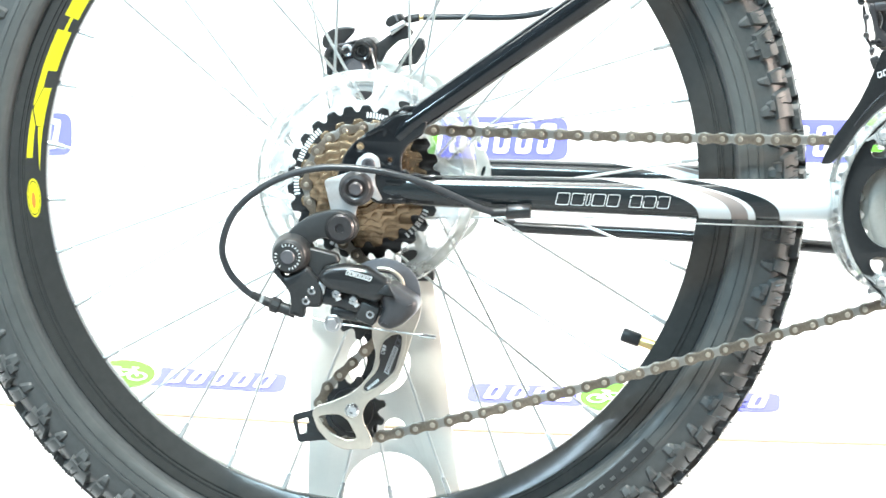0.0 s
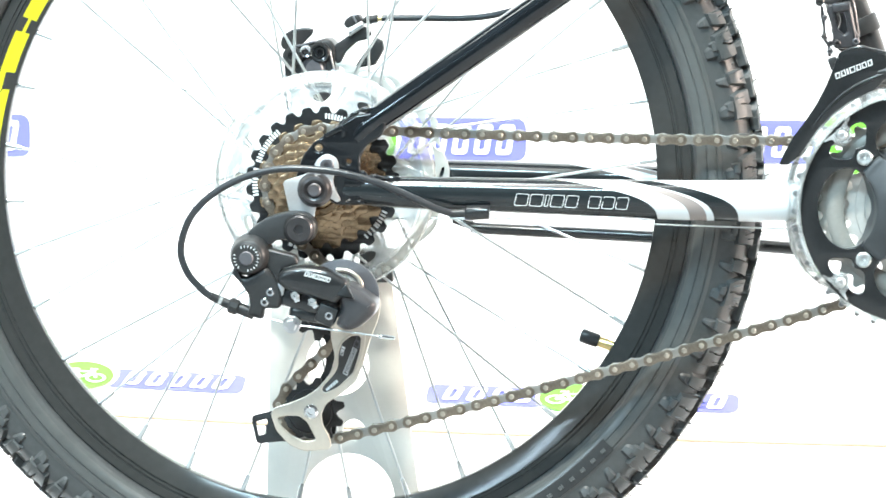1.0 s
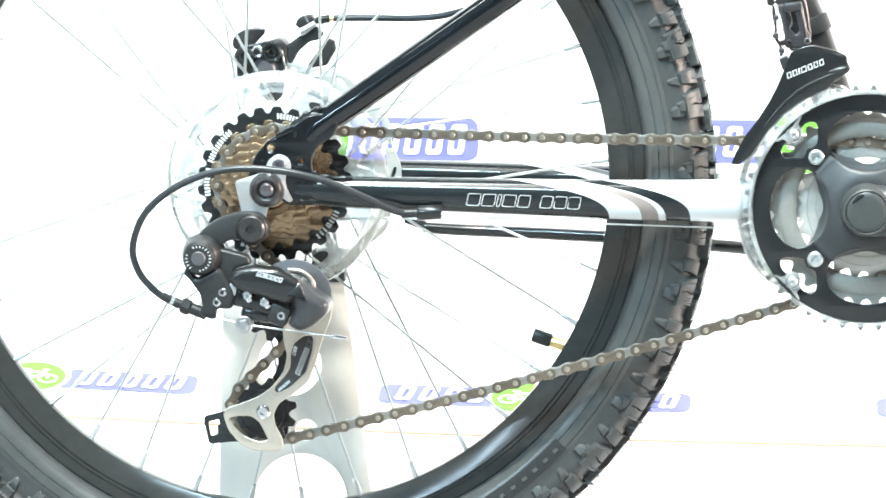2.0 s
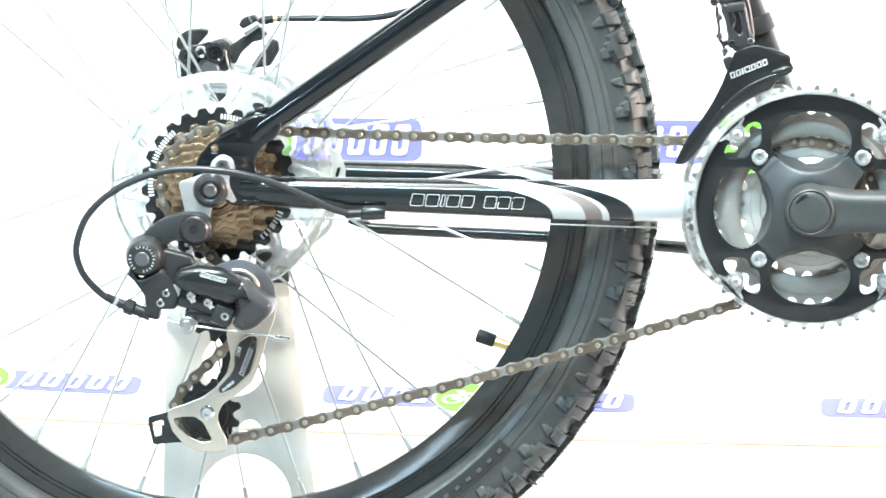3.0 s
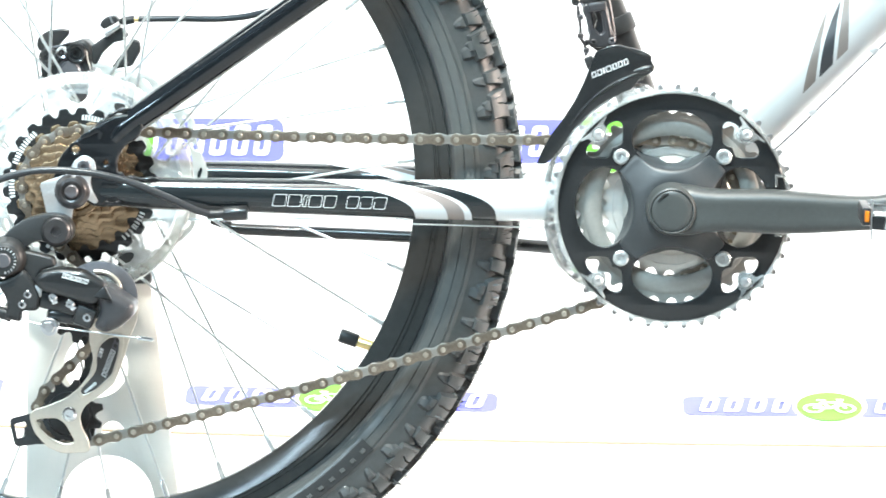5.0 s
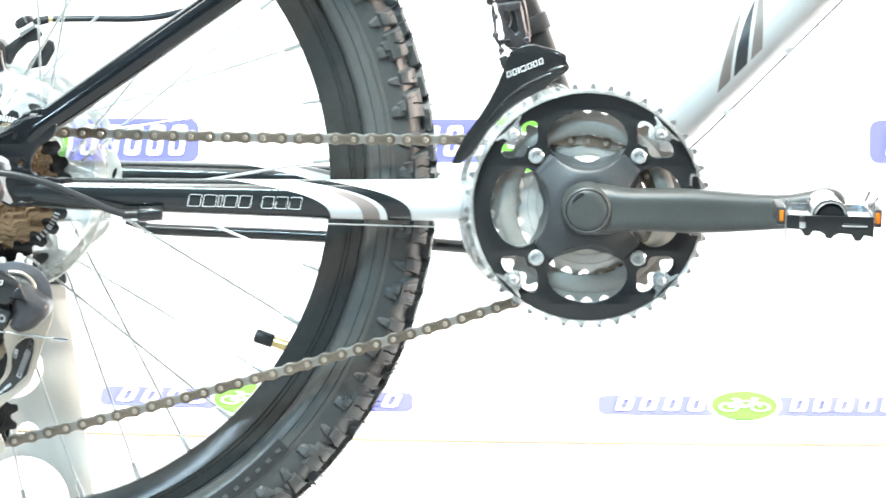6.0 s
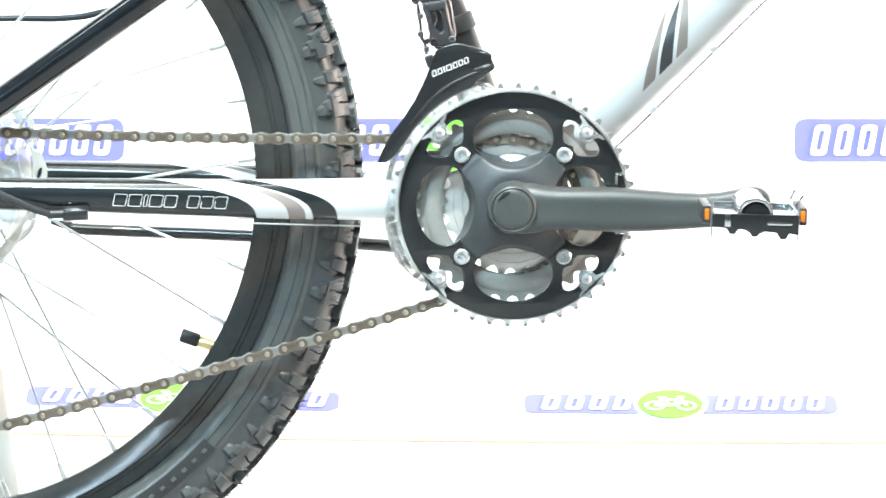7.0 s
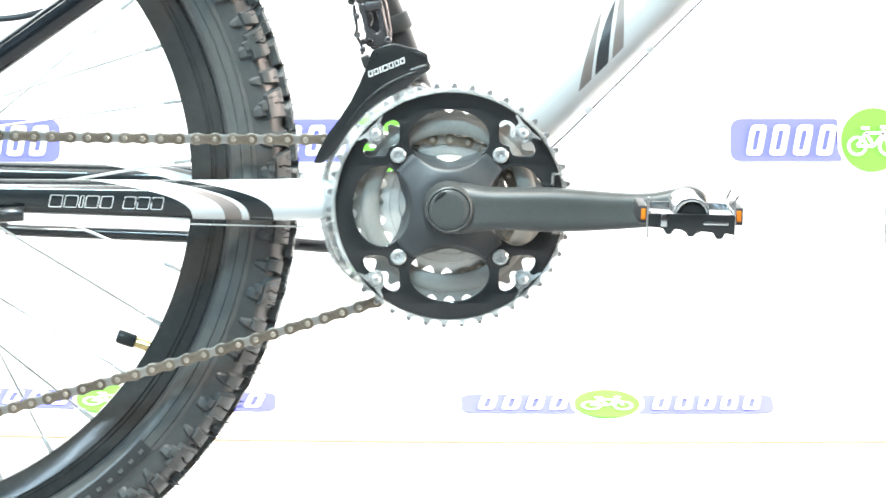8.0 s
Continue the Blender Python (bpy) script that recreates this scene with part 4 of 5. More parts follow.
part("caliper_arm", plate("caliper_arm", [rounded([(-3.5, 92.0), (7.2, 99.4), (15.5, 106.8), (20, 106), (25, 101), (21, 96.5), (14, 95.1), (5.7, 87.5), (1.6, 79.3), (-1.8, 79.2)], 2.0)], 55, 62, SATIN_BLACK, 1.6, 60, 3), cal, "black brake actuating arm")
part("clamp_cap", plate("clamp_cap", [rounded([(4.4, 107.5), (5.6, 111.4), (9, 113.8), (15.6, 115.2), (18.6, 111), (7.4, 104.6)], 1.6)], 50, 64, SATIN_BLACK, 1.4, 60, 3), cal, "black cable clamp cap")
part("clamp_notch", plate("clamp_notch", [rounded([(10.5, 115.2), (12.0, 115.2), (14.6, 110), (13.4, 109.4)], 0.3, 2)], 49.4, 50.6, STEEL, 0.1), cal)
part("clamp_washer", plate("clamp_washer", [rounded([(7.2, 103.6), (18.1, 109.8), (19.6, 106.6), (8.7, 98.8)], 1.0)], 51.5, 62, ALLOY, 0.8), cal, "silver clamp washers")
# a dark strip over the washers draws the shade between them
part("clamp_gap", plate("clamp_gap", [rounded([(8.0, 101.4), (18.8, 108), (19.0, 107.5), (8.2, 100.8)], 0.1, 1)], 51.0, 52, GREY_METAL, 0.1), cal)
part("barrel_adjuster", join("barrel_adjuster", [tube("b", [(17, 60, 109.8), (20, 60, 110.2)], [2.2, 2.2], STEEL, n=12), tube("b", [(19.5, 60, 110), (20.5, 60, 110.4), (23.8, 60, 111), (24.4, 60, 111), (28.3, 60, 111.8), (28.6, 60, 111.8)], [2.6, 3.3, 3.3, 3.0, 3.1, 2.4], SATIN_BLACK, n=14)], SATIN_BLACK), cal, "black barrel adjuster")
part("casing_ferrule", tube("casing_ferrule", [(28, 60, 111.6), (31.8, 60, 111.9)], 1.9, BRASS, n=12), cal)
part("caliper_mount", plate("caliper_mount", [rounded([(20, 88.5), (25.2, 97.8), (31.4, 95.4), (32.3, 88.6), (25.8, 77.3), (13.0, 75.2), (18.6, 83)], 1.6)], 64, 74, SATIN_BLACK, 2.0, 60, 3), cal, "black caliper mounting bracket")
part("frame_mount", plate("frame_mount", [rounded([(18, 68), (31, 57), (25, 40), (18, 34), (4, 36), (-1, 45), (9, 54)], 3.0)], 66, 72, SATIN_BLACK, 1.6, 60, 3), cal, "black brake mounting plate on the frame")
part("pad_holder", plate("pad_holder", [rounded([(-24, 70), (-4, 70), (-6, 55), (-12, 50), (-22, 54)], 2.5)], 56, 64, DARK_STEEL, 1.5, 60, 3), cal)
part("mount_strut", tube("mount_strut", [(8.2, 66, 71.2), (13, 66, 77.6), (18.6, 66, 85.7), (22, 66, 90)], 1.0, SATIN_BLACK, n=10, smooth_steps=2), cal)
part("mount_strap", plate("mount_strap", [rounded([(22.0, 72.3), (25.5, 71.4), (38, 55), (34, 54)], 0.8)], 66, 70, SATIN_BLACK, 0.6), cal)
part("brake_cable", tube("brake_cable", [(31.5, 60, 112), (60, 60, 112.3), (92, 60, 112.3), (118, 58, 116), (150, 52, 128), (210, 50, 172)], 2.4, CASING, n=12, smooth_steps=5), bike, "black brake cable casing")
part("brake_wire", tube("brake_wire", [(-19, 62, 104.9), (-8.5, 62, 105.7), (4.6, 60, 107.6)], 0.5, STEEL, n=6, smooth_steps=3), bike)

# ---------------------------------------------------------------- rear derailleur
der_body = [plate("d", [rounded([(-25.5, -61.2), (-21.1, -54), (-7.7, -51.1), (10.1, -52.8), (26.7, -62.1), (23.5, -71.2), (17.2, -78), (-1, -72.7), (-18.4, -68.2)], 4, 4)], -104, -86, GLOSS_BLACK, 5.0, 60, 5)]
der = part("rear_derailleur", join("rear_derailleur", der_body, GLOSS_BLACK, 50), bike, "black and champagne rear derailleur below the freewheel")
hang = rounded([(-23, 5.5), (-9, 10), (-2, 12.5), (1, 21), (8, 25.5), (15.5, 22), (17, 14), (12.5, 9.5), (13, 2), (18, -7.5), (15.5, -9), (10, -5.5), (4, -7), (0, -13), (-1, -22), (-2, -34), (-10, -37), (-18, -28), (-18, -16)], 3.2)
part("hanger_plate", plate("hanger_plate", [hang], -79.0, -76.3, ALLOY, 0.5), der, "silver stamped steel hanger plate")
part("hanger_bolt", disc("hanger_bolt", 4.8, -81.5, -77, GREY_METAL, at=(8.5, 17), hex_r=2.4), der)
link = rounded([(-7, -14.5), (-18, -14.5), (-31, -18), (-42, -25), (-50, -34), (-40, -42), (-30, -38), (-24, -33.5), (-14, -35.5), (-3, -33), (1, -25)], 4.5)
part("bracket_arm", plate("bracket_arm", [link], -91, -80, SATIN_BLACK, 2.0), der, "black bracket arm")
part("pivot_bolt", disc("pivot_bolt", 9.8, -96, -90, DARK_STEEL, at=(-9.5, -26.5), bevel=1.4, hex_r=3.4, n=40), der, "dark steel pivot bolt")
part("pivot_collar", disc("pivot_collar", 11.4, -92.5, -79, SATIN_BLACK, at=(-9.5, -26.5), bevel=1.0, n=40), der)
part("knuckle", join("knuckle", [lathe("k", [(0, -104.6), (10.4, -104.6), (11.4, -103.8), (12.4, -100), (14.4, -92), (14.8, -86), (14.8, -78), (0, -78)], SATIN_BLACK, 48, sharp=50, at=(-44.2, 0, -45.2)),
     plate("k", [rounded([(-55.6, -53), (-48.1, -60.9), (-41.3, -57.6), (-32.1, -52.7), (-25.4, -61), (-20.7, -70.8), (-22.3, -81.5), (-33.8, -81.7), (-34.6, -89.7), (-45.8, -86.6), (-43.3, -79.5), (-44.9, -71.1), (-52.4, -61.3)], 2.5, 3)], -101, -86, SATIN_BLACK, 3.0, 50, 3)], SATIN_BLACK, 50), der, "black cast knuckle")
part("spring_housing", plate("spring_housing", [rounded([(-32, -40), (-12, -45), (-10, -51), (-21, -54), (-25, -67), (-30, -67), (-38, -53)], 2.0, 3)], -94, -82, SATIN_BLACK, 2.0, 50, 3), der, "black spring housing behind the knuckle")
part("knuckle_cap", disc("knuckle_cap", 10.6, -105.2, -103, SATIN_BLACK, at=(-45, -46), bevel=0.8, n=40), der)
part("knuckle_rivet", disc("knuckle_rivet", 5.0, -106.2, -104, GREY_METAL, at=(-45, -46), bevel=0.6), der, "grey rivet head")
for i in range(22):
    if i in (8, 9, 15, 16):
        continue
    me = plate("cap_print", [rounded([(7.6, -0.3), (9.2, -0.3), (9.2, 0.3), (7.6, 0.3)], 0.2, 2)], -105.5, -105.3, PRINT, 0.0)
    part("cap_print", me, der, at=Matrix.Translation((-45 * MM, 0, -46 * MM)) @ Matrix.Rotation(radians(-360 / 22 * i), 4, "Y"))
for x, z in ((-29, -70), (-33, -77)):
    part("screw", disc("screw", 3.0, -101.5, -96, CHROME, at=(x, z), hex_r=1.4), der)
part("spring_clip", block("spring_clip", -2.5, 2.5, -99, -88, -4, 4, ALLOY, 0.6, at=turned(-10, -22, -68)), der)
part("lower_link", join("lower_link", [block("l", -22, 22, -97, -82, -7, 6, GLOSS_BLACK, 2.5, at=turned(-14, -4, -77)),
     block("l", -12, 14, -96, -80, -6, 4, GLOSS_BLACK, 3.5, at=turned(-8, -5, -85))], GLOSS_BLACK, 50), der, "black inner link")
for x, z, a in ((-11.5, -71.5, 20), (0.5, -76, 35)):
    part("limit_screw", join("limit_screw", [disc("s", 3.2, -103, -95, CHROME, bevel=0.8, hex_r=1.0), block("s", -2.2, 2.2, -101, -95, -5.5, 0, CHROME, 0.8)], CHROME), der, "chromed limit screw", at=turned(a, x, z))
part("link_rivet", disc("link_rivet", 3.2, -100.5, -94, CHROME, at=(12, -86), hex_r=1.4), der)
part("cable_bolt", join("cable_bolt", [disc("b", 6.2, -98, -94, STEEL, bevel=0.8, n=20), disc("b", 4.4, -102, -97, STEEL, bevel=0.8, n=6)], STEEL), der, "plated cable clamp bolt", at=turned(8, -14.5, -93))
part("cage_knuckle", plate("cage_knuckle", [rounded([(17, -71.9), (23.7, -63.5), (29.3, -65.8), (45.5, -76.7), (43.9, -85), (33.6, -94.3), (23.7, -97.2), (15.4, -92.9), (21.3, -82.1)], 7, 5)], -102, -66, KNUCKLE, 8.0, 60, 5), der, "gunmetal cage knuckle")
part("knuckle_facet", plate("knuckle_facet", [rounded([(16.3, -71.4), (25, -63), (30.5, -74.4)], 1.5, 3)], -104.5, -97, GLOSS_BLACK, 1.2), der)
part("knuckle_edge", block("knuckle_edge", -8, 6, -100, -84, -7, 7, SATIN_BLACK, 2.0, at=turned(-22, 11, -86)), der)
top_arc = []
for i in range(19):
    a = radians(150 - 190 * i / 18)
    top_arc.append((17 + 27 * math.cos(a), -75 + 25 * math.sin(a)))
for i in range(19):
    a = radians(-40 + 190 * i / 18)
    top_arc.append((16 + 17 * math.cos(a), -77 + 17 * math.sin(a)))
part("cage_stop", plate("cage_stop", [rounded(top_arc, 1.0, 2)], -70, -67, GREY_METAL, 0.8), der)
part("cage_spring", tube("cage_spring", [(14, -72, -57), (22, -73, -57.5), (29, -73, -62), (32, -73, -68), (30, -73, -73)], 1.5, CHAMPAGNE, n=10, smooth_steps=4), der)
cage = rounded([(9, -92), (9.2, -106.4), (12, -119.1), (9, -130.6), (0.7, -141), (-8.2, -147.5), (-21, -152.8), (-31.2, -156), (-33.8, -160.7), (-30, -172.2), (-21.1, -182.3), (-10.9, -186.8), (7, -186), (9.4, -183), (8.3, -176.6), (3.4, -167.8), (2.2, -160.1), (5.8, -152.8), (18.5, -144), (27.4, -136.5), (33, -121.4), (36.5, -108.6), (43, -92), (45, -78), (36, -82), (24, -90)], 3.0)
hole = rounded([(-29.5, -163.2), (-24, -161.9), (-14, -161.7), (-8.2, -165.6), (-1.4, -178.5), (-9, -179.8), (-19.2, -175.4), (-26.4, -168.8)], 2.2)
part("cage_plate", plate("cage_plate", [cage, hole], -66.5, -64.3, CHAMPAGNE, 0.9, 50, 3), der, "champagne plated outer cage plate")
label_area = rounded([(12.6, -116.7), (15.9, -108.6), (23.3, -102.5), (29.9, -101.1), (33.9, -103), (33.6, -112.4), (28.6, -127.2), (25.9, -132.5), (7.2, -146.2), (3.2, -147.6), (0.5, -144.3), (1.8, -140.3), (9.9, -130.1), (11.9, -123.4)], 3.0)
inner_area = rounded([(14.6, -117.3), (17.2, -109.3), (23.9, -104.1), (29.2, -103.8), (30.6, -105.8), (29.9, -113.8), (25.2, -129.9), (13.9, -140.8), (5.2, -144.9), (2.9, -142.9), (3.8, -140.3), (11.9, -131.4), (14.6, -126)], 2.4)
part("cage_label", plate("cage_label", [label_area, inner_area], -67.5, -66.4, CHAMPAGNE, 0.5, 50, 2), der)
part("cage_label_face", plate("cage_label_face", [inner_area], -66.8, -66.4, LABEL_DARK, 0.05), der, "dark label panel")
part("cage_print", bars("cage_print", 20.8, -132.6, -66.95, (2.6, 2.2, 2.2, 2.1, 2.2, 2.2, 2.2), 3.6, 0.7, 69, PRINT), der)
part("cage_print", bars("cage_print", 6.5, -143.8, -66.95, (1.1, 1.1, 0.5, 1.5, 1.1, 1.1, 1.1), 2.0, 0.45, 40, PRINT), der)
part("cage_print", bars("cage_print", 17.9, -118.6, -66.95, (2.2, 1.6, 1.6), 2.6, 0.5, 76, PRINT), der)
part("cage_print", bars("cage_print", 28.6, -113.1, -66.95, (4.0, 4.4), 4.0, 0.4, 69, GREY_METAL), der)
part("body_print", bars("body_print", -4.8, -57.6, -104.2, (2.2, 2.2, 0.9, 2.6, 2.2, 2.2, 2.2), 3.4, 0.6, -15, PRINT), der)
inner_cage = rounded([(-4, -92), (-6, -104), (2, -112), (2, -130), (-4, -142), (-14, -150), (-23, -155.5), (-31.2, -161.5), (-38, -163), (-51.4, -166.4), (-51, -172), (-47.6, -186.6), (-31.3, -184.5), (-10, -185), (8, -182), (10, -170), (2, -150), (14, -125), (22, -95)], 3)
inner_hole = rounded([(-48.1, -170.6), (-40.6, -168.4), (-39.6, -172), (-41.6, -173), (-41, -179.2), (-46.2, -180.6)], 0.8)
part("inner_cage_plate", plate("inner_cage_plate", [inner_cage, inner_hole], -38.5, -36.5, SATIN_BLACK, 0.4), der, "black inner cage plate")
T_C, G_C = (-8.0, -161.3), (2.0, -87.0)
for (cx, cz), turn in ((T_C, 0.2), (G_C, 0.5)):
    body = plate("jockey_wheel", [gear_outline(11, 24.5, 18.5, cx, cz, turn, top=0.24, foot=0.62), round_outline(cx, cz, 4)], -46, -42, SATIN_BLACK, 0.4)
    side = lathe("jockey_wheel", [(4, -49), (15, -49), (16, -47), (16, -40), (15, -39), (4, -39)], SATIN_BLACK, 32, closed=True, at=(cx, 0, cz))
    part("jockey_wheel", join("jockey_wheel", [body, side], SATIN_BLACK), der, "black toothed plastic jockey wheel")
part("cage_bolt", disc("cage_bolt", 5.2, -69.2, -66, CHROME, at=(-5, -158.6), bevel=1.6, hex_r=2.0), der, "chromed cage bolt")
part("cage_axle", disc("cage_axle", 3.0, -66, -37, STEEL, at=(-6.5, -159.4)), der)
part("barrel_adjuster", join("barrel_adjuster", [tube("b", [(-41, -93, -86.5), (-54, -93, -81.5)], 4.2, SATIN_BLACK, n=16), tube("b", [(-52, -93, -82.4), (-53, -93, -82), (-58, -93, -80), (-59, -93, -79.7)], [4.4, 5.6, 5.6, 4.6], SATIN_BLACK, n=10), tube("b", [(-59, -93, -79.7), (-64, -93, -77.6)], 3.4, SATIN_BLACK, n=14)], SATIN_BLACK), der, "black barrel adjuster")
part("shift_wire", tube("shift_wire", [(-45, -95, -86), (-16, -97, -92.5), (20, -96, -97), (46, -92, -101)], 0.7, SPOKE, n=8), der, "bare steel shift wire")
part("wire_cap", tube("wire_cap", [(46, -92, -101), (56, -91, -102.3), (57, -91, -102.4)], [1.5, 1.5, 0.9], CHROME, n=10), der)

# shift cable loop
loop = [(98, -78, -16.5), (85, -83, -12), (69, -88, -4), (41, -93, 8), (10, -97, 15), (-26, -99, 15.5), (-58, -99, 5), (-82, -98, -14), (-92, -97, -38), (-88.5, -96, -56), (-78, -95, -69), (-70, -94, -75), (-63, -93, -78)]
part("shift_casing", tube("shift_casing", loop, 2.5, CASING, n=14, smooth_steps=6), bike, "black shift cable casing in a wide loop")
part("casing_end", tube("casing_end", [(-72, -94.4, -73.6), (-64, -93, -77.7)], [3.0, 3.0], SATIN_BLACK, n=14), bike)
part("casing_ring", tube("casing_ring", [(-66.4, -93.4, -76.6), (-64.2, -93, -77.6)], 3.5, BOLT, n=16), bike, "bright plated ring on the casing end")
part("cable_stop", tube("cable_stop", [(105, -77, -15.5), (106, -77, -15.6), (121, -75, -15), (122, -75, -15)], [4.6, 5.4, 5.4, 4.6], GLOSS_BLACK, n=18), bike, "black cable stop under the chainstay")
part("casing_ferrule", tube("casing_ferrule", [(94, -78.5, -16), (106, -77, -15.6)], 3.2, SATIN_BLACK, n=12), bike)
part("shift_wire", tube("shift_wire", [(121, -75, -16), (236, -64, -23.5), (355, -30, -30)], 0.55, SPOKE, n=8), bike, "bare steel shift wire")

# ---------------------------------------------------------------- crankset
cx, cz = BB


def at_bb(r, deg):
    return cx + r * math.cos(radians(deg)), cz + r * math.sin(radians(deg))


def oval_entry(delta, centre=47.5, rad=20.0, tan_=28.0):
    """Where a ray from the crank's axis, delta off a window's middle, meets that oval window, or a far value."""
    c, sn = math.cos(delta), math.sin(delta)
    a2, b2, c2 = c * c / rad ** 2 + sn * sn / tan_ ** 2, -2 * c * centre / rad ** 2, centre ** 2 / rad ** 2 - 1
    d2 = b2 * b2 - 4 * a2 * c2
    return (-b2 - math.sqrt(d2)) / (2 * a2) if d2 > 0 else 99.0


def spider_reach(deg):
    off = (deg + 45) % 90 - 45                     # from the nearest window's middle
    return min(44.5, oval_entry(radians(off), 47.5, 20.3, 28.3) - 0.2)


def spider_face(r):
    """How far the moulded spider stands out at r mm from its axis."""
    u = min(max((44.5 - r) / 26.0, 0.0), 1.0)
    return -57.2 - 9.0 * u * u * (3 - 2 * u)


verts, faces, RINGS = [], [], 10
for i in range(144):
    deg = 2.5 * i
    reach = spider_reach(deg)
    col = [(reach + 6.0, -40.5), (reach + 5.2, -43.5), (reach + 3.8, -47.0), (reach + 2.2, -50.5), (reach + 0.9, -54.0), (reach - 0.1, spider_face(reach) + 0.9), (reach - 0.7, spider_face(reach))]
    col += [(reach - 0.7 + (15.0 - reach + 0.7) * q / RINGS, spider_face(reach - 0.7 + (15.0 - reach + 0.7) * q / RINGS)) for q in range(1, RINGS + 1)]
    for r, y in col:
        x, z = at_bb(r, deg)
        verts.append((x * MM, y * MM, z * MM))
kc = RINGS + 7
for i in range(144):
    j = (i + 1) % 144
    faces += [(i * kc + q, i * kc + q + 1, j * kc + q + 1, j * kc + q) for q in range(kc - 1)]
faces += [[i * kc for i in range(144)], [i * kc + kc - 1 for i in range(144)]]
crank = part("crankset", mesh_of("crankset", verts, faces, SPIDER, 50), bike, "triple chainring crankset with a dark grey crank arm")
# behind the spider a polished hub dish shows through the windows
part("spider_hub", lathe("spider_hub", [(14, -49), (26, -49), (31, -47), (34, -43), (35, -39), (35, -36), (14, -36)], RING_SILVER, 72, closed=True, at=(cx, 0, cz)), crank, "polished silver hub dish")
windows, half = [], [(46.4, 54.0), (45.6, 56.6), (43.0, 58.8), (39.0, 60.2), (36.0, 59.2), (34.8, 56.5), (34.8, 47.0), (35.6, 44.2), (38.5, 42.7), (41.4, 41.8)]
boot = half + [(b, a) for a, b in reversed(half)] + [(49.8, 46.0), (47.6, 46.4), (46.4, 47.6), (46.0, 49.8)]
for q in range(4):
    wx, wz = at_bb(47.5, 90 * q)
    windows.append(round_outline(wx, wz, 20, 28, n=40, turn=radians(90 * q)))
    c, sn = math.cos(radians(90 * q)), math.sin(radians(90 * q))
    windows.append(rounded([(cx + a * c - b * sn, cz + a * sn + b * c) for a, b in boot], 1.4, 3))
big_ring = plate("chainring", [gear_outline(42, 86.0, 81.0, cx, cz, 0.03, top=0.13, foot=0.42)] + windows, -52.5, -49.5, TOOTH_STEEL, 0.5)
part("chainring", big_ring, crank, "large black outer chainring with dark steel teeth")
part("chainring_face", plate("chainring_face", [round_outline(cx, cz, 80.2, n=120)] + windows, -55.0, -52.6, GLOSS_BLACK, 0.9, 40, 3), crank, "gloss black chainring face with oval windows")
part("chainring", plate("chainring", [gear_outline(34, 70.0, 64.5, cx, cz, 0.0, top=0.2, foot=0.6), round_outline(cx, cz, 49.5, n=64)], -44.5, -42.0, RING_GREY, 0.4), crank, "grey middle chainring")
part("chainring_dish", lathe("chainring_dish", [(50, -44.8), (52.5, -46.4), (59.5, -46.6), (62, -45), (62, -42), (50, -41)], RING_GREY, 72, closed=True, at=(cx, 0, cz)), crank)
part("chainring", plate("chainring", [gear_outline(24, 51.0, 45.6, cx, cz, 0.1, top=0.22, foot=0.62), round_outline(cx, cz, 33, n=48)], -38.5, -36.3, RING_SILVER, 0.4), crank, "silver small inner chainring")
part("chainring_step", lathe("chainring_step", [(36, -39.5), (41.5, -39.5), (42.2, -38.6), (42.2, -37), (36, -37)], RING_SILVER, 64, closed=True, at=(cx, 0, cz)), crank)
for q in range(4):
    bx, bz = at_bb(50.4, 45 + 90 * q)
    part("chainring_bolt", join("chainring_bolt", [disc("b", 5.5, -58.6, -38, BOLT, bevel=1.2, hex_r=3.0, hex_depth=2.2), disc("b", 1.3, -57.4, -56.0, BOLT, bevel=0.4)], BOLT), crank, "chromed chainring bolt", at=Matrix.Translation((bx * MM, 0, bz * MM)))
    ix, iz = at_bb(47, 45 + 90 * q)
    part("inner_arm", plate("inner_arm", [round_outline(ix, iz, 9, 7, n=20, turn=radians(45 + 90 * q))], -43.8, -42.2, RING_GREY, 0.4), crank)

# clear chain guard ring with four screwed ears, and its wider skirt behind
ring_hoop = lathe("chain_guard", [(79.8, -59.4), (80.4, -60.4), (82.2, -60.4), (82.8, -59.4), (82.8, -56.0), (79.8, -56.0)], HOOP, 120, closed=True, at=(cx, 0, cz))
ear = plate("guard_ear", [rounded([(-6.5, 5), (-7.2, 0), (-6, -4.8), (-1.5, -7.4), (3, -6.8), (4.6, -12), (6.2, -12.5), (4.6, 0), (6.2, 12.5), (4.6, 12), (3, 6.8), (-1.5, 7.4)], 2.0, 3), round_outline(-0.4, 0, 3.0, n=14)], -60.0, -57.3, MILKY, 0.5)
skirt_prof = [(79.4, -58.5), (82.5, -57.6), (87.3, -49), (90.8, -40), (91.4, -38.6), (90.4, -38.4), (86.2, -49), (80.2, -56.8)]
verts, faces, ks = [], [], len(skirt_prof)
for i in range(49):
    a = radians(99 + 125 * i / 48)
    fade = min(1.0, i / 5, (48 - i) / 5) ** 0.5
    for r, y in skirt_prof:
        r = 79.4 + (r - 79.4) * (0.25 + 0.75 * fade)
        verts.append(((cx + r * math.cos(a)) * MM, y * MM, (cz + r * math.sin(a)) * MM))
for i in range(48):
    for q in range(ks):
        w = (q + 1) % ks
        faces.append((i * ks + q, i * ks + w, (i + 1) * ks + w, (i + 1) * ks + q))
faces += [list(range(ks)), list(range(48 * ks, 49 * ks))]
skirt = mesh_of("guard_skirt", verts, faces, GUARD)
part("chain_guard", ring_hoop, crank, "clear plastic chain guard ring")
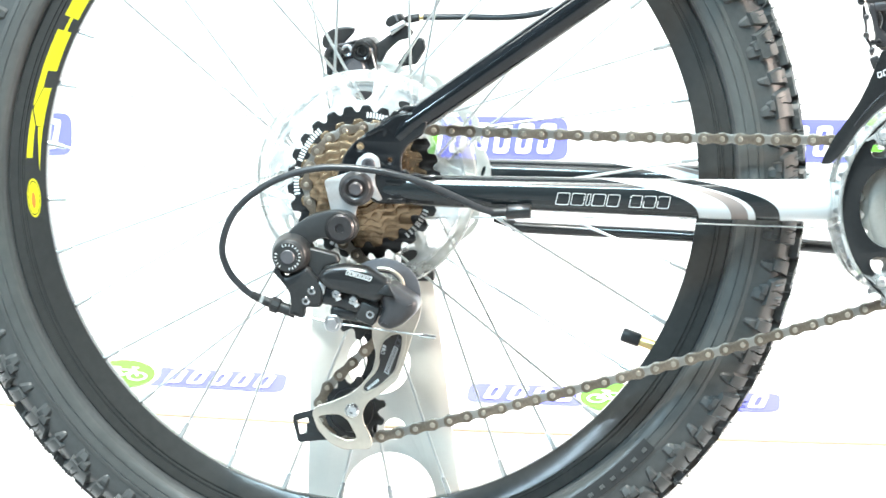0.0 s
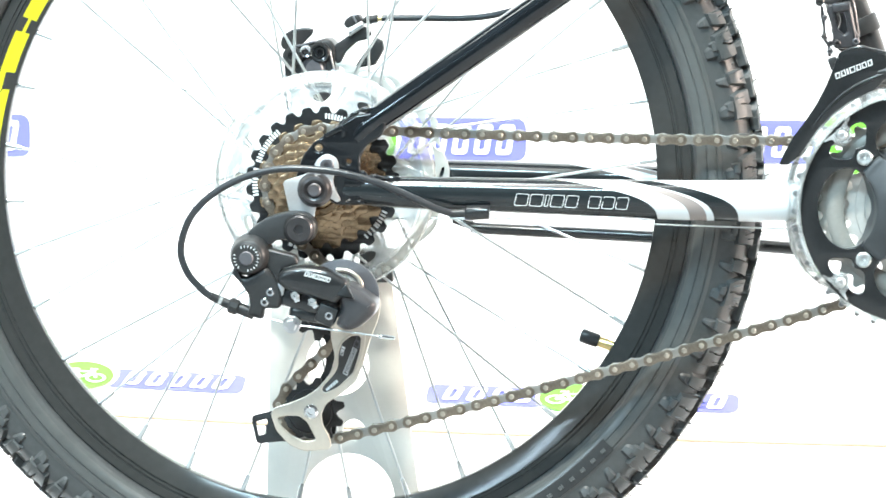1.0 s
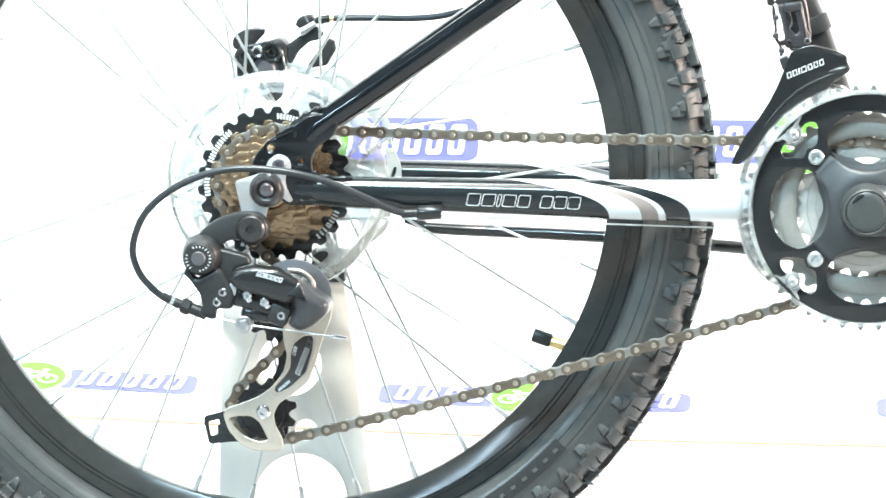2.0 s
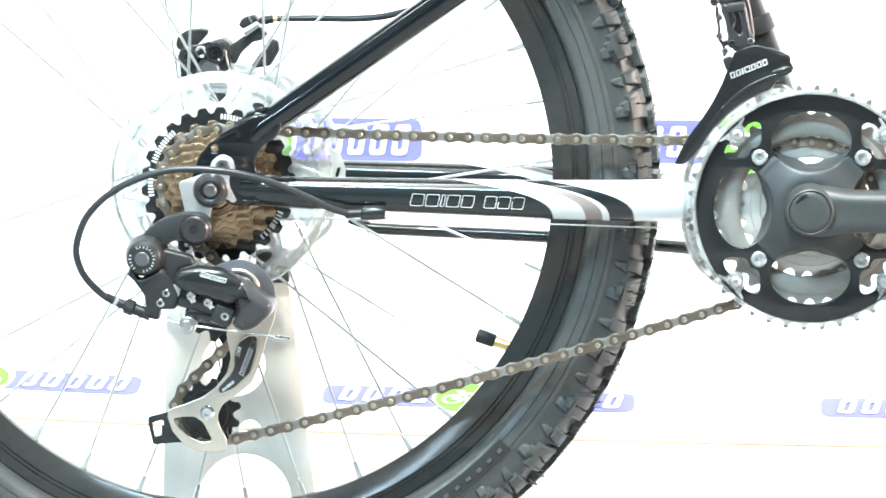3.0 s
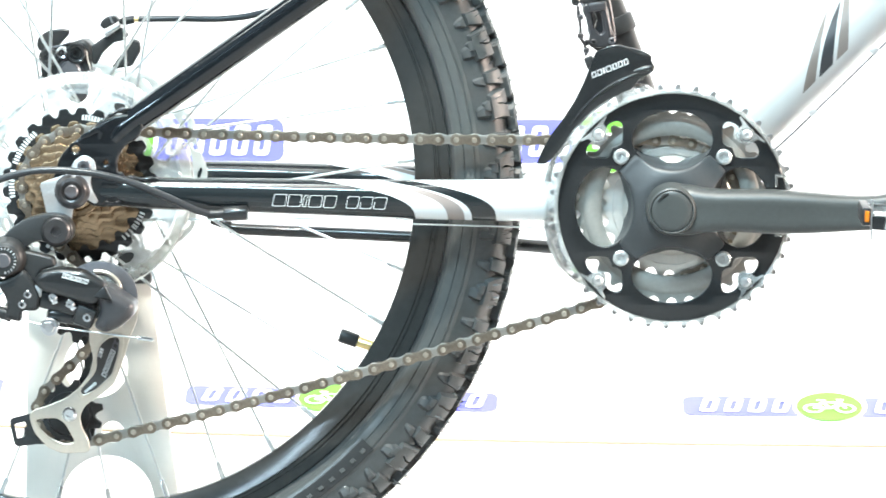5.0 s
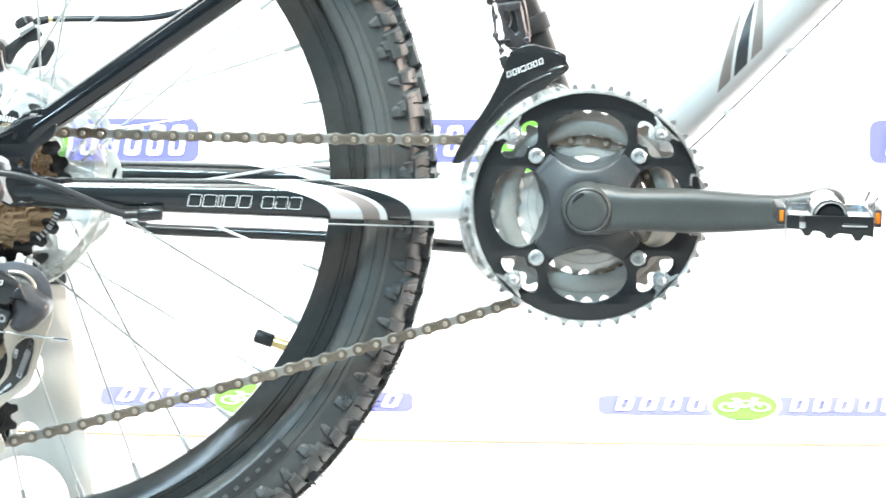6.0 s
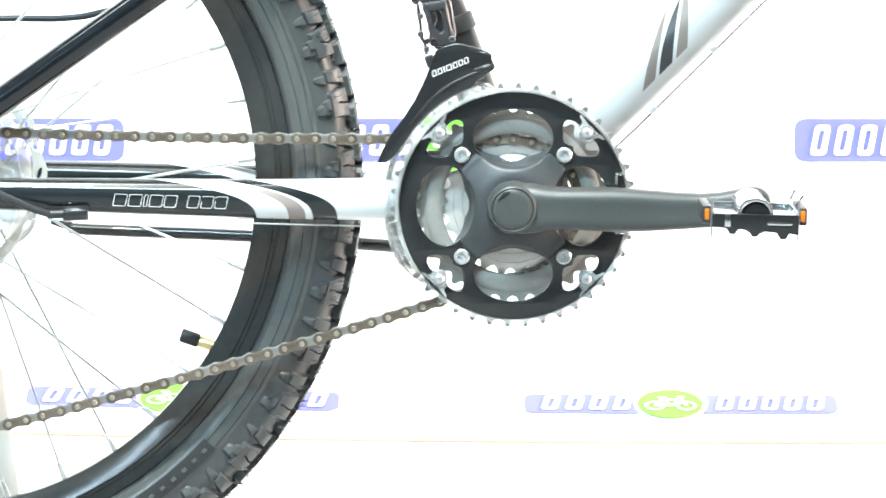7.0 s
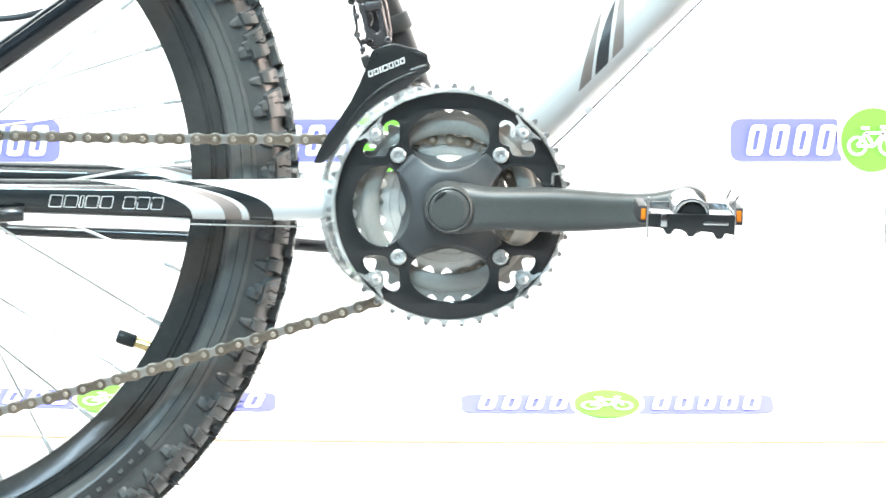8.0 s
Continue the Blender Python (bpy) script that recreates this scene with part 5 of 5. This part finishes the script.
for z, way in ((11.6, -1), (-31.4, 1)):
    bar = [(488.0, z), (499.0, z), (499.0, z + 1.7 * way), (489.8, z + 1.7 * way), (489.8, z + 8.5 * way), (488.0, z + 8.5 * way)]
    part("guard_clip", plate("guard_clip", [rounded(bar, 0.6, 2)], -61.5, -55.5, HOOP, 0.4), crank, "clear plastic end lug of the chain guard")
part("guard_skirt", skirt, crank, "scuffed clear plastic guard skirt")
lip = [(cx + 90.9 * math.cos(radians(103 + 116 * i / 30)), -38.6, cz + 90.9 * math.sin(radians(103 + 116 * i / 30))) for i in range(31)]
part("skirt_lip", tube("skirt_lip", lip, 0.45, HOOP, n=8), crank)
for q in range(4):
    sx, sz = at_bb(72.6, 45 + 90 * q)
    part("guard_ear", ear, crank, at=turned(45 + 90 * q, sx, sz))
    part("guard_screw", disc("guard_screw", 3.7, -61.8, -57, ALLOY, at=(sx, sz), bevel=1.4, hex_r=1.2), crank, "plated guard screw")
    part("guard_washer", lathe("guard_washer", [(4.3, -61.2), (5.2, -61.2), (5.5, -60), (4.3, -60)], HOOP, 28, closed=True, at=(sx, 0, sz)), crank)

# crank arm: lofted bar from the boss to the pedal eye
arm_rows = [(-6, 0, 16.5, -82, -60), (6, 0, 17.6, -84, -60), (14, 0, 17.0, -85, -61), (22, 0, 15.4, -85.5, -62), (31, 0.1, 14.6, -86, -63), (45, 0.0, 14.6, -86, -64), (68, -0.6, 15.3, -86, -65), (85, -1.0, 14.7, -86, -66), (98, -1.2, 13.9, -86, -67), (114, -1.4, 12.8, -85.5, -68), (130, -1.2, 11.9, -85, -69), (142, -0.6, 11.9, -85, -70), (153, 0.2, 13.2, -85, -70), (164, 0.8, 14.8, -85, -70), (172, 0.6, 12.6, -85, -71), (177, 0.4, 7.4, -84, -72), (179.5, 0.2, 2.0, -82, -74)]
verts, faces = [], []
sec = [(-1.0, 0.55), (-0.88, 0.95), (-0.6, 1.0), (0.6, 1.0), (0.88, 0.95), (1.0, 0.55), (1.0, 0.1), (0.985, -0.3), (0.94, -0.55), (0.84, -0.74), (0.68, -0.88), (0.5, -0.965), (0.3, -0.955), (0.0, -0.93), (-0.3, -0.95), (-0.5, -0.97), (-0.68, -0.92), (-0.82, -0.82), (-0.93, -0.66), (-0.99, -0.4)]
for dx, dz, h, yf, yb in arm_rows:
    for sz_, sy_ in sec:
        verts.append(((cx + dx) * MM, ((yf + yb) / 2 + sy_ * (yb - yf) / 2) * MM, (cz + dz + sz_ * h) * MM))
ns = len(sec)
for i in range(len(arm_rows) - 1):
    for q in range(ns):
        w = (q + 1) % ns
        faces.append((i * ns + q, i * ns + w, (i + 1) * ns + w, (i + 1) * ns + q))
faces += [list(range(ns)), list(range((len(arm_rows) - 1) * ns, len(arm_rows) * ns))]
arm = part("crank_arm", mesh_of("crank_arm", verts, faces, CRANK_GREY, 50), crank, "dark grey plastic-clad crank arm")
part("crank_boss", lathe("crank_boss", [(14.3, -84), (14.4, -87.0), (15.0, -87.6), (16.0, -87.0), (16.8, -85), (17.6, -78), (19.0, -58), (14.3, -58)], CRANK_GREY, 48, closed=True, at=(cx - 0.5, 0, cz + 0.5)), crank)
part("crank_cap", lathe("crank_cap", [(0, -88.2), (10, -88.0), (13.4, -87.6), (14.1, -87.0), (14.2, -85), (14.2, -80), (0, -80)], CRANK_GREY, 40, at=(cx - 0.5, 0, cz + 0.5)), crank, "round dust cap")
part("crank_cap_slot", plate("crank_cap_slot", [rounded([at_bb(13.4, 148), at_bb(12.0, 126), at_bb(13.6, 100), at_bb(14.6, 120)], 0.8, 2)], -88.9, -86.5, SATIN_BLACK, 0.2), crank)
part("pedal_eye", disc("pedal_eye", 14.6, -86.6, -69, CRANK_GREY, at=(cx + 165.6, cz + 1.2), bevel=1.6, n=40), crank)

# ---------------------------------------------------------------- pedal
px, pz = cx + 164.0, cz + 1.6
pedal = part("pedal", lathe("pedal", [(0, -176), (9, -176), (11, -174), (11.5, -165), (12, -120), (13, -100), (9, -93), (0, -93)], GLOSS_BLACK, 36, at=(px - 2.6, 0, pz + 2.2)), bike, "black and chrome cage pedal with amber reflectors")
part("pedal_spindle", disc("pedal_spindle", 10.8, -92, -86, ALLOY, at=(px + 0.2, pz - 2.2), bevel=1.0, n=36), pedal)
tiltm = turned(-1.5, px - 3.4, pz + 5.0) @ Matrix.Diagonal((0.95, 1, 1, 1))


def pedal_piece(name, me, label=""):
    me.transform(tiltm)
    return part(name, me, pedal, label)


band = [(-30, 1.2), (31, 1.2), (31, -7), (-30, -7)]
pedal_piece("cage_plate", plate("cage_plate", [rounded(band, 0.8, 2)], -108, -106, CHROME, 0.3), "chromed pedal cage plate")
front_teeth = [(-31, 0.5), (30.5, 0.5), (30.5, -13), (26, -12.5), (24, -12), (21.5, -16), (17.5, -16), (15, -11.8), (4, -11), (1.5, -14.8), (-2.5, -14.8), (-5, -10.6), (-12, -10), (-14.5, -13.5), (-18, -13.5), (-20.5, -9.6), (-31, -8.6)]
slot = rounded([(8, -6.6), (26, -6.6), (26, -4.2), (8, -4.2)], 1.0, 2)
pedal_piece("cage_plate", plate("cage_plate", [rounded(front_teeth, 0.8, 2)], -182, -179.5, GLOSS_BLACK, 0.7, 60, 3), "black toothed pedal cage plate")
pedal_piece("cage_slot", plate("cage_slot", [slot], -182.8, -181.5, CHROME, 0.3))
pedal_piece("cage_bend", block("cage_bend", -22, -17.5, -182.6, -181, -8.5, 0, CHROME, 0.6))
dome_top = [(-12.8, -7)] + [(x, z) for x, z in ((-12.8, 0.5), (-11, 6), (-7, 9.5), (0, 11), (7, 9.5), (11, 6), (12.8, 0.5))] + [(12.8, -7), (10.6, -7)] + [(x, z) for x, z in ((10.6, 0.5), (9, 4.5), (5.5, 7.7), (0, 8.9), (-5.5, 7.7), (-9, 4.5), (-10.6, 0.5))] + [(-10.6, -7)]
pedal_piece("body_collar", plate("body_collar", [dome_top], -178, -170, CHROME, 0.4), "chromed body collar")
for s in (-1, 1):
    pedal_piece("cage_side", block("cage_side", s * 30 - 1, s * 30 + 1, -180, -104, -9, 2.0, CHROME, 0.4))
    pedal_piece("cage_rail", block("cage_rail", s * 21 - 9, s * 21 + 9, -178, -110, -4, -0.8, CHROME, 1.2))
    rb = pedal_piece("reflector_holder", block("reflector_holder", s * 34 - 3.0, s * 34 + 3.0, -172, -118, -7.5, 4.5, SATIN_BLACK, 1.0), "black reflector holder")
    pedal_piece("reflector", block("reflector", s * 33.8 - 1.7, s * 33.8 + 1.7, -173, -169, -5, 2.5, ORANGE, 0.6), "amber reflector")
for x0, x1 in ((30, 33), (31, 36)):
    pedal_piece("cage_tongue", plate("cage_tongue", [rounded([(x0 - 1, 4), (x0 + 0.6, 4), (x1 + 0.8, 11), (x1 - 1, 11)], 0.4, 2)], -150 if x1 > 34 else -112, -148 if x1 > 34 else -110, DARK_STEEL, 0.2))
for x in (-31, 30):
    pedal_piece("cage_pin", plate("cage_pin", [rounded([(x - 0.7, -16.5), (x + 0.7, -16.5), (x + 0.7, 11), (x - 0.7, 11)], 0.4, 2)], -181.5, -179, STEEL, 0.2))

# ---------------------------------------------------------------- front derailleur
fd_out = rounded([(322, 17.5), (325, 25), (332, 38), (341, 50), (348, 61), (354, 73), (358, 83), (363, 96), (368, 98.5), (374, 100), (379, 101), (390, 98.5), (398, 96), (402.5, 92), (402, 90), (404, 86.5), (403.5, 82.5), (394, 77), (388, 70), (375, 63.5), (360, 52.5), (350, 42), (341, 30.5), (334.5, 22.5), (328.5, 17.5)], 1.2)
fd = part("front_derailleur", plate("front_derailleur", [fd_out], -49, -46.5, GLOSS_BLACK, 0.8), bike, "black front derailleur over the chainrings")
fd_in = rounded([(330, 22), (338, 40), (350, 60), (362, 74), (378, 84), (396, 86), (401, 82), (399, 77), (390, 73), (376, 66), (358, 52), (346, 36), (338, 22)], 2.4)
part("cage_plate", plate("cage_plate", [fd_in], -33, -31, DARK_STEEL, 0.5), fd)
part("cage_fold", tube("cage_fold", [(363.5, -47.5, 95), (376.5, -48, 100), (388, -48, 97), (400, -48, 93.6)], [1.2, 1.5, 1.5, 1.3], GLOSS_BLACK, n=10, smooth_steps=3), fd)
part("cage_fold", tube("cage_fold", [(345, -48.8, 44), (358, -48.8, 60), (373, -48.8, 72), (390, -48.8, 80), (402, -48.8, 84)], [0.8, 1.2, 1.4, 1.3, 1.0], GLOSS_BLACK, n=8, smooth_steps=3), fd)
part("cage_print", bars("cage_print", 361.0, 77.6, -49.2, (3.2, 3.2, 1.1, 4.0, 3.2, 3.2, 3.2), 4.0, 1.0, 22, PRINT), fd)
link_out = rounded([(353.5, 124.8), (354.8, 129.8), (359.7, 129), (368.5, 130.8), (371.3, 127), (374, 112.1), (377, 106.2), (375.9, 101), (371.7, 98.5), (359.9, 98.5), (358, 102.2), (358.6, 108.1), (355.8, 119.9)], 1.6)
link_hole = rounded([(360, 122.9), (365.2, 124.9), (367.2, 120), (368.7, 110.8), (366.6, 108.2), (362, 112.1)], 1.0)
part("linkage", plate("linkage", [link_out, link_hole], -46, -40, LINK, 1.8, 60, 3), fd, "gunmetal parallelogram linkage")
part("linkage_inner", plate("linkage_inner", [rounded([(358, 131), (370, 139), (374, 128), (377.5, 106), (372, 96), (362, 96), (360, 106), (364, 118)], 2.5)], -38, -22, DARK_STEEL, 2.0, 60, 3), fd)
part("linkage_rib", tube("linkage_rib", [(369, -46.4, 128), (371.5, -46.6, 116), (374, -46.4, 105)], [1.0, 1.2, 1.0], LINK, n=10, smooth_steps=3), fd)
part("linkage_head", block("linkage_head", -6.5, 6.5, -48, -36, -3.2, 3.2, LINK, 1.8, at=turned(6, 364, 127.5)), fd)
part("linkage_arm", plate("linkage_arm", [rounded([(345, 139), (349, 131), (356, 128), (364, 131), (370, 142), (356, 148)], 2.0)], -42, -30, DARK_STEEL, 1.5, 60, 3), fd)
for x, z, r, m in ((352.6, 119.9, 2.0, GREY_METAL), (352.6, 107.1, 2.4, CHROME), (357.0, 102.2, 2.0, DARK_STEEL), (356.6, 96.6, 2.2, GREY_METAL), (348.9, 131, 3.0, DARK_STEEL), (374.4, 103.6, 2.6, GREY_METAL), (361.5, 102.4, 2.4, DARK_STEEL)):
    part("linkage_pin", disc("linkage_pin", r, -48, -36, m, at=(x, z), bevel=0.6, hex_r=r * 0.4), fd)
part("linkage_spring", tube("linkage_spring", [(350.5, -44, 128), (351.2, -44, 121), (352.4, -44, 113), (352.6, -44, 106), (355.6, -44, 100), (356.4, -44, 93)], [0.9, 1.5, 0.9, 1.4, 0.9, 1.2], DARK_STEEL, n=8, smooth_steps=3), fd)
part("linkage_end", block("linkage_end", -3.2, 3.2, -48, -36, -4.5, 4, SATIN_BLACK, 1.0, at=turned(20, 359, 88.5)), fd)
part("cage_lug", tube("cage_lug", [(390, -48, 82), (397, -48.2, 83.8), (401.5, -47.6, 85), (403.4, -46.5, 85.2)], [1.8, 2.6, 2.6, 1.6], GLOSS_BLACK, n=14, smooth_steps=3), fd)
part("cage_lug", tube("cage_lug", [(392, -48, 95), (398.5, -48.2, 93.4), (401.6, -47.2, 92.0)], [1.2, 2.0, 1.2], GLOSS_BLACK, n=12, smooth_steps=3), fd)
clamp = lathe("seat_clamp", [(14.6, -6), (16.2, -6), (16.8, -5), (16.8, 5), (16.2, 6), (14.6, 6)], SATIN_BLACK, 40, closed=True)
clamp.transform(Matrix.Translation((374.2 * MM, 0, 110.4 * MM)) @ Matrix.Rotation(radians(-21.5), 4, "Y") @ Matrix.Rotation(radians(90), 4, "X"))
part("seat_tube_clamp", clamp, fd, "black clamp round the seat tube")

# ---------------------------------------------------------------- chain
def belt(circles):
    """A closed line round circles (x, z, r, way): way -1 runs clockwise, +1 the other way."""
    pts = []
    n = len(circles)
    ends = []
    for i in range(n):
        (x0, z0, r0, w0), (x1, z1, r1, w1) = circles[i], circles[(i + 1) % n]
        d = Vector((x1 - x0, z1 - z0))
        L, base = d.length, math.atan2(d.y, d.x)
        s0, s1 = -w0 * r0, -w1 * r1          # signed offset to the left of travel
        beta = math.asin((s1 - s0) / L)
        a = base + beta
        nx, nz = -math.sin(a), math.cos(a)
        ends.append(((x0 + nx * s0, z0 + nz * s0), (x1 + nx * s1, z1 + nz * s1)))
    for i in range(n):
        x, z, r, w = circles[i]
        (ax, az), (bx, bz) = ends[i - 1][1], ends[i][0]
        a0, a1 = math.atan2(az - z, ax - x), math.atan2(bz - z, bx - x)
        if w > 0 and a1 < a0:
            a1 += 2 * math.pi
        if w < 0 and a1 > a0:
            a1 -= 2 * math.pi
        for q in range(25):
            a = a0 + (a1 - a0) * q / 24
            pts.append((x + r * math.cos(a), z + r * math.sin(a)))
    return pts


CHAIN_R = 12.7 / (2 * math.sin(math.pi / 24))
path = belt([(BB[0], BB[1] - 2.4, CHAIN_R - 0.9, -1), (T_C[0], T_C[1], 23.5, -1), (G_C[0], G_C[1], 22.5, 1), (0.5, -0.6, 40.4, -1)])
cum = [0.0]
loop2 = path + [path[0]]
for a, b in zip(loop2, loop2[1:]):
    cum.append(cum[-1] + math.hypot(b[0] - a[0], b[1] - a[1]))
LINKS = 2 * round(cum[-1] / 12.7 / 2)


def on_chain(s):
    s %= cum[-1]
    i = max(k for k in range(len(cum) - 1) if cum[k] <= s)
    u = (s - cum[i]) / max(cum[i + 1] - cum[i], 1e-9)
    a, b = loop2[i], loop2[i + 1]
    x, z = a[0] + (b[0] - a[0]) * u, a[1] + (b[1] - a[1]) * u
    if z > 20 and 20 < x < 400:              # both runs hang a little
        z -= 2.2 * 4 * (x - 20) * (400 - x) / 380 ** 2
    if z < -20 and 0 < x < 430 and z < -185 + 0.31 * (x + 10):
        z -= 5.0 * 4 * x * (430 - x) / 430 ** 2
    y = -42.5 + 5.0 * min(max((x - 40) / 330, 0), 1)
    return Vector((x, y, z))


def link_outline(waist):
    pts = []
    for ex, sgn in ((12.7, 1), (0.0, -1)):
        for i in range(9):
            a = radians((-78 + 156 * i / 8) + (0 if sgn > 0 else 180))
            pts.append((ex + 4.3 * math.cos(a), 4.3 * math.sin(a)))
        pts.append((6.35, 4.3 * waist if sgn > 0 else -4.3 * waist))
    return pts


OUTER = join("chain_link", [plate("l", [link_outline(0.66)], -3.9, -2.9, CHAIN_BROWN, 0.2), plate("l", [link_outline(0.66)], 2.9, 3.9, CHAIN_BROWN, 0.2)], CHAIN_BROWN)
INNER = join("chain_link", [plate("l", [link_outline(0.66)], -2.8, -1.8, CHAIN_GREY, 0.2), plate("l", [link_outline(0.66)], 1.8, 2.8, CHAIN_GREY, 0.2), lathe("l", [(1.8, -2), (3.8, -2), (3.8, 2), (1.8, 2)], CHAIN_GREY, 12, closed=True), lathe("l", [(1.8, -2), (3.8, -2), (3.8, 2), (1.8, 2)], CHAIN_GREY, 12, closed=True, at=(12.7, 0, 0))], CHAIN_GREY)
PINS = lathe("chain_pin", [(0, -4.9), (1.5, -4.8), (2.0, -4.2), (2.0, 4.2), (0, 4.6)], PIN, 12)
chain_verts = [on_chain(cum[-1] * i / LINKS) for i in range(LINKS)]
chain = part("chain", join("chain", [(lathe("r", [(0, -1.6), (1.7, -1.6), (1.7, 1.6), (0, 1.6)], DARK_STEEL, 8), Matrix.Translation(v * MM)) for v in chain_verts], DARK_STEEL), bike, "browned steel roller chain")
for i in range(LINKS):
    a, b = chain_verts[i], chain_verts[(i + 1) % LINKS]
    d = b - a
    ang = math.atan2(d.z, d.x)
    m = Matrix.Translation(a * MM) @ Matrix.Rotation(-ang, 4, "Y") @ Matrix.Diagonal((d.length / 12.7, 1, 1, 1))
    part("chain_link", OUTER if i % 2 == 0 else INNER, chain, at=m)
    part("chain_pin", PINS, chain, at=Matrix.Translation(a * MM))
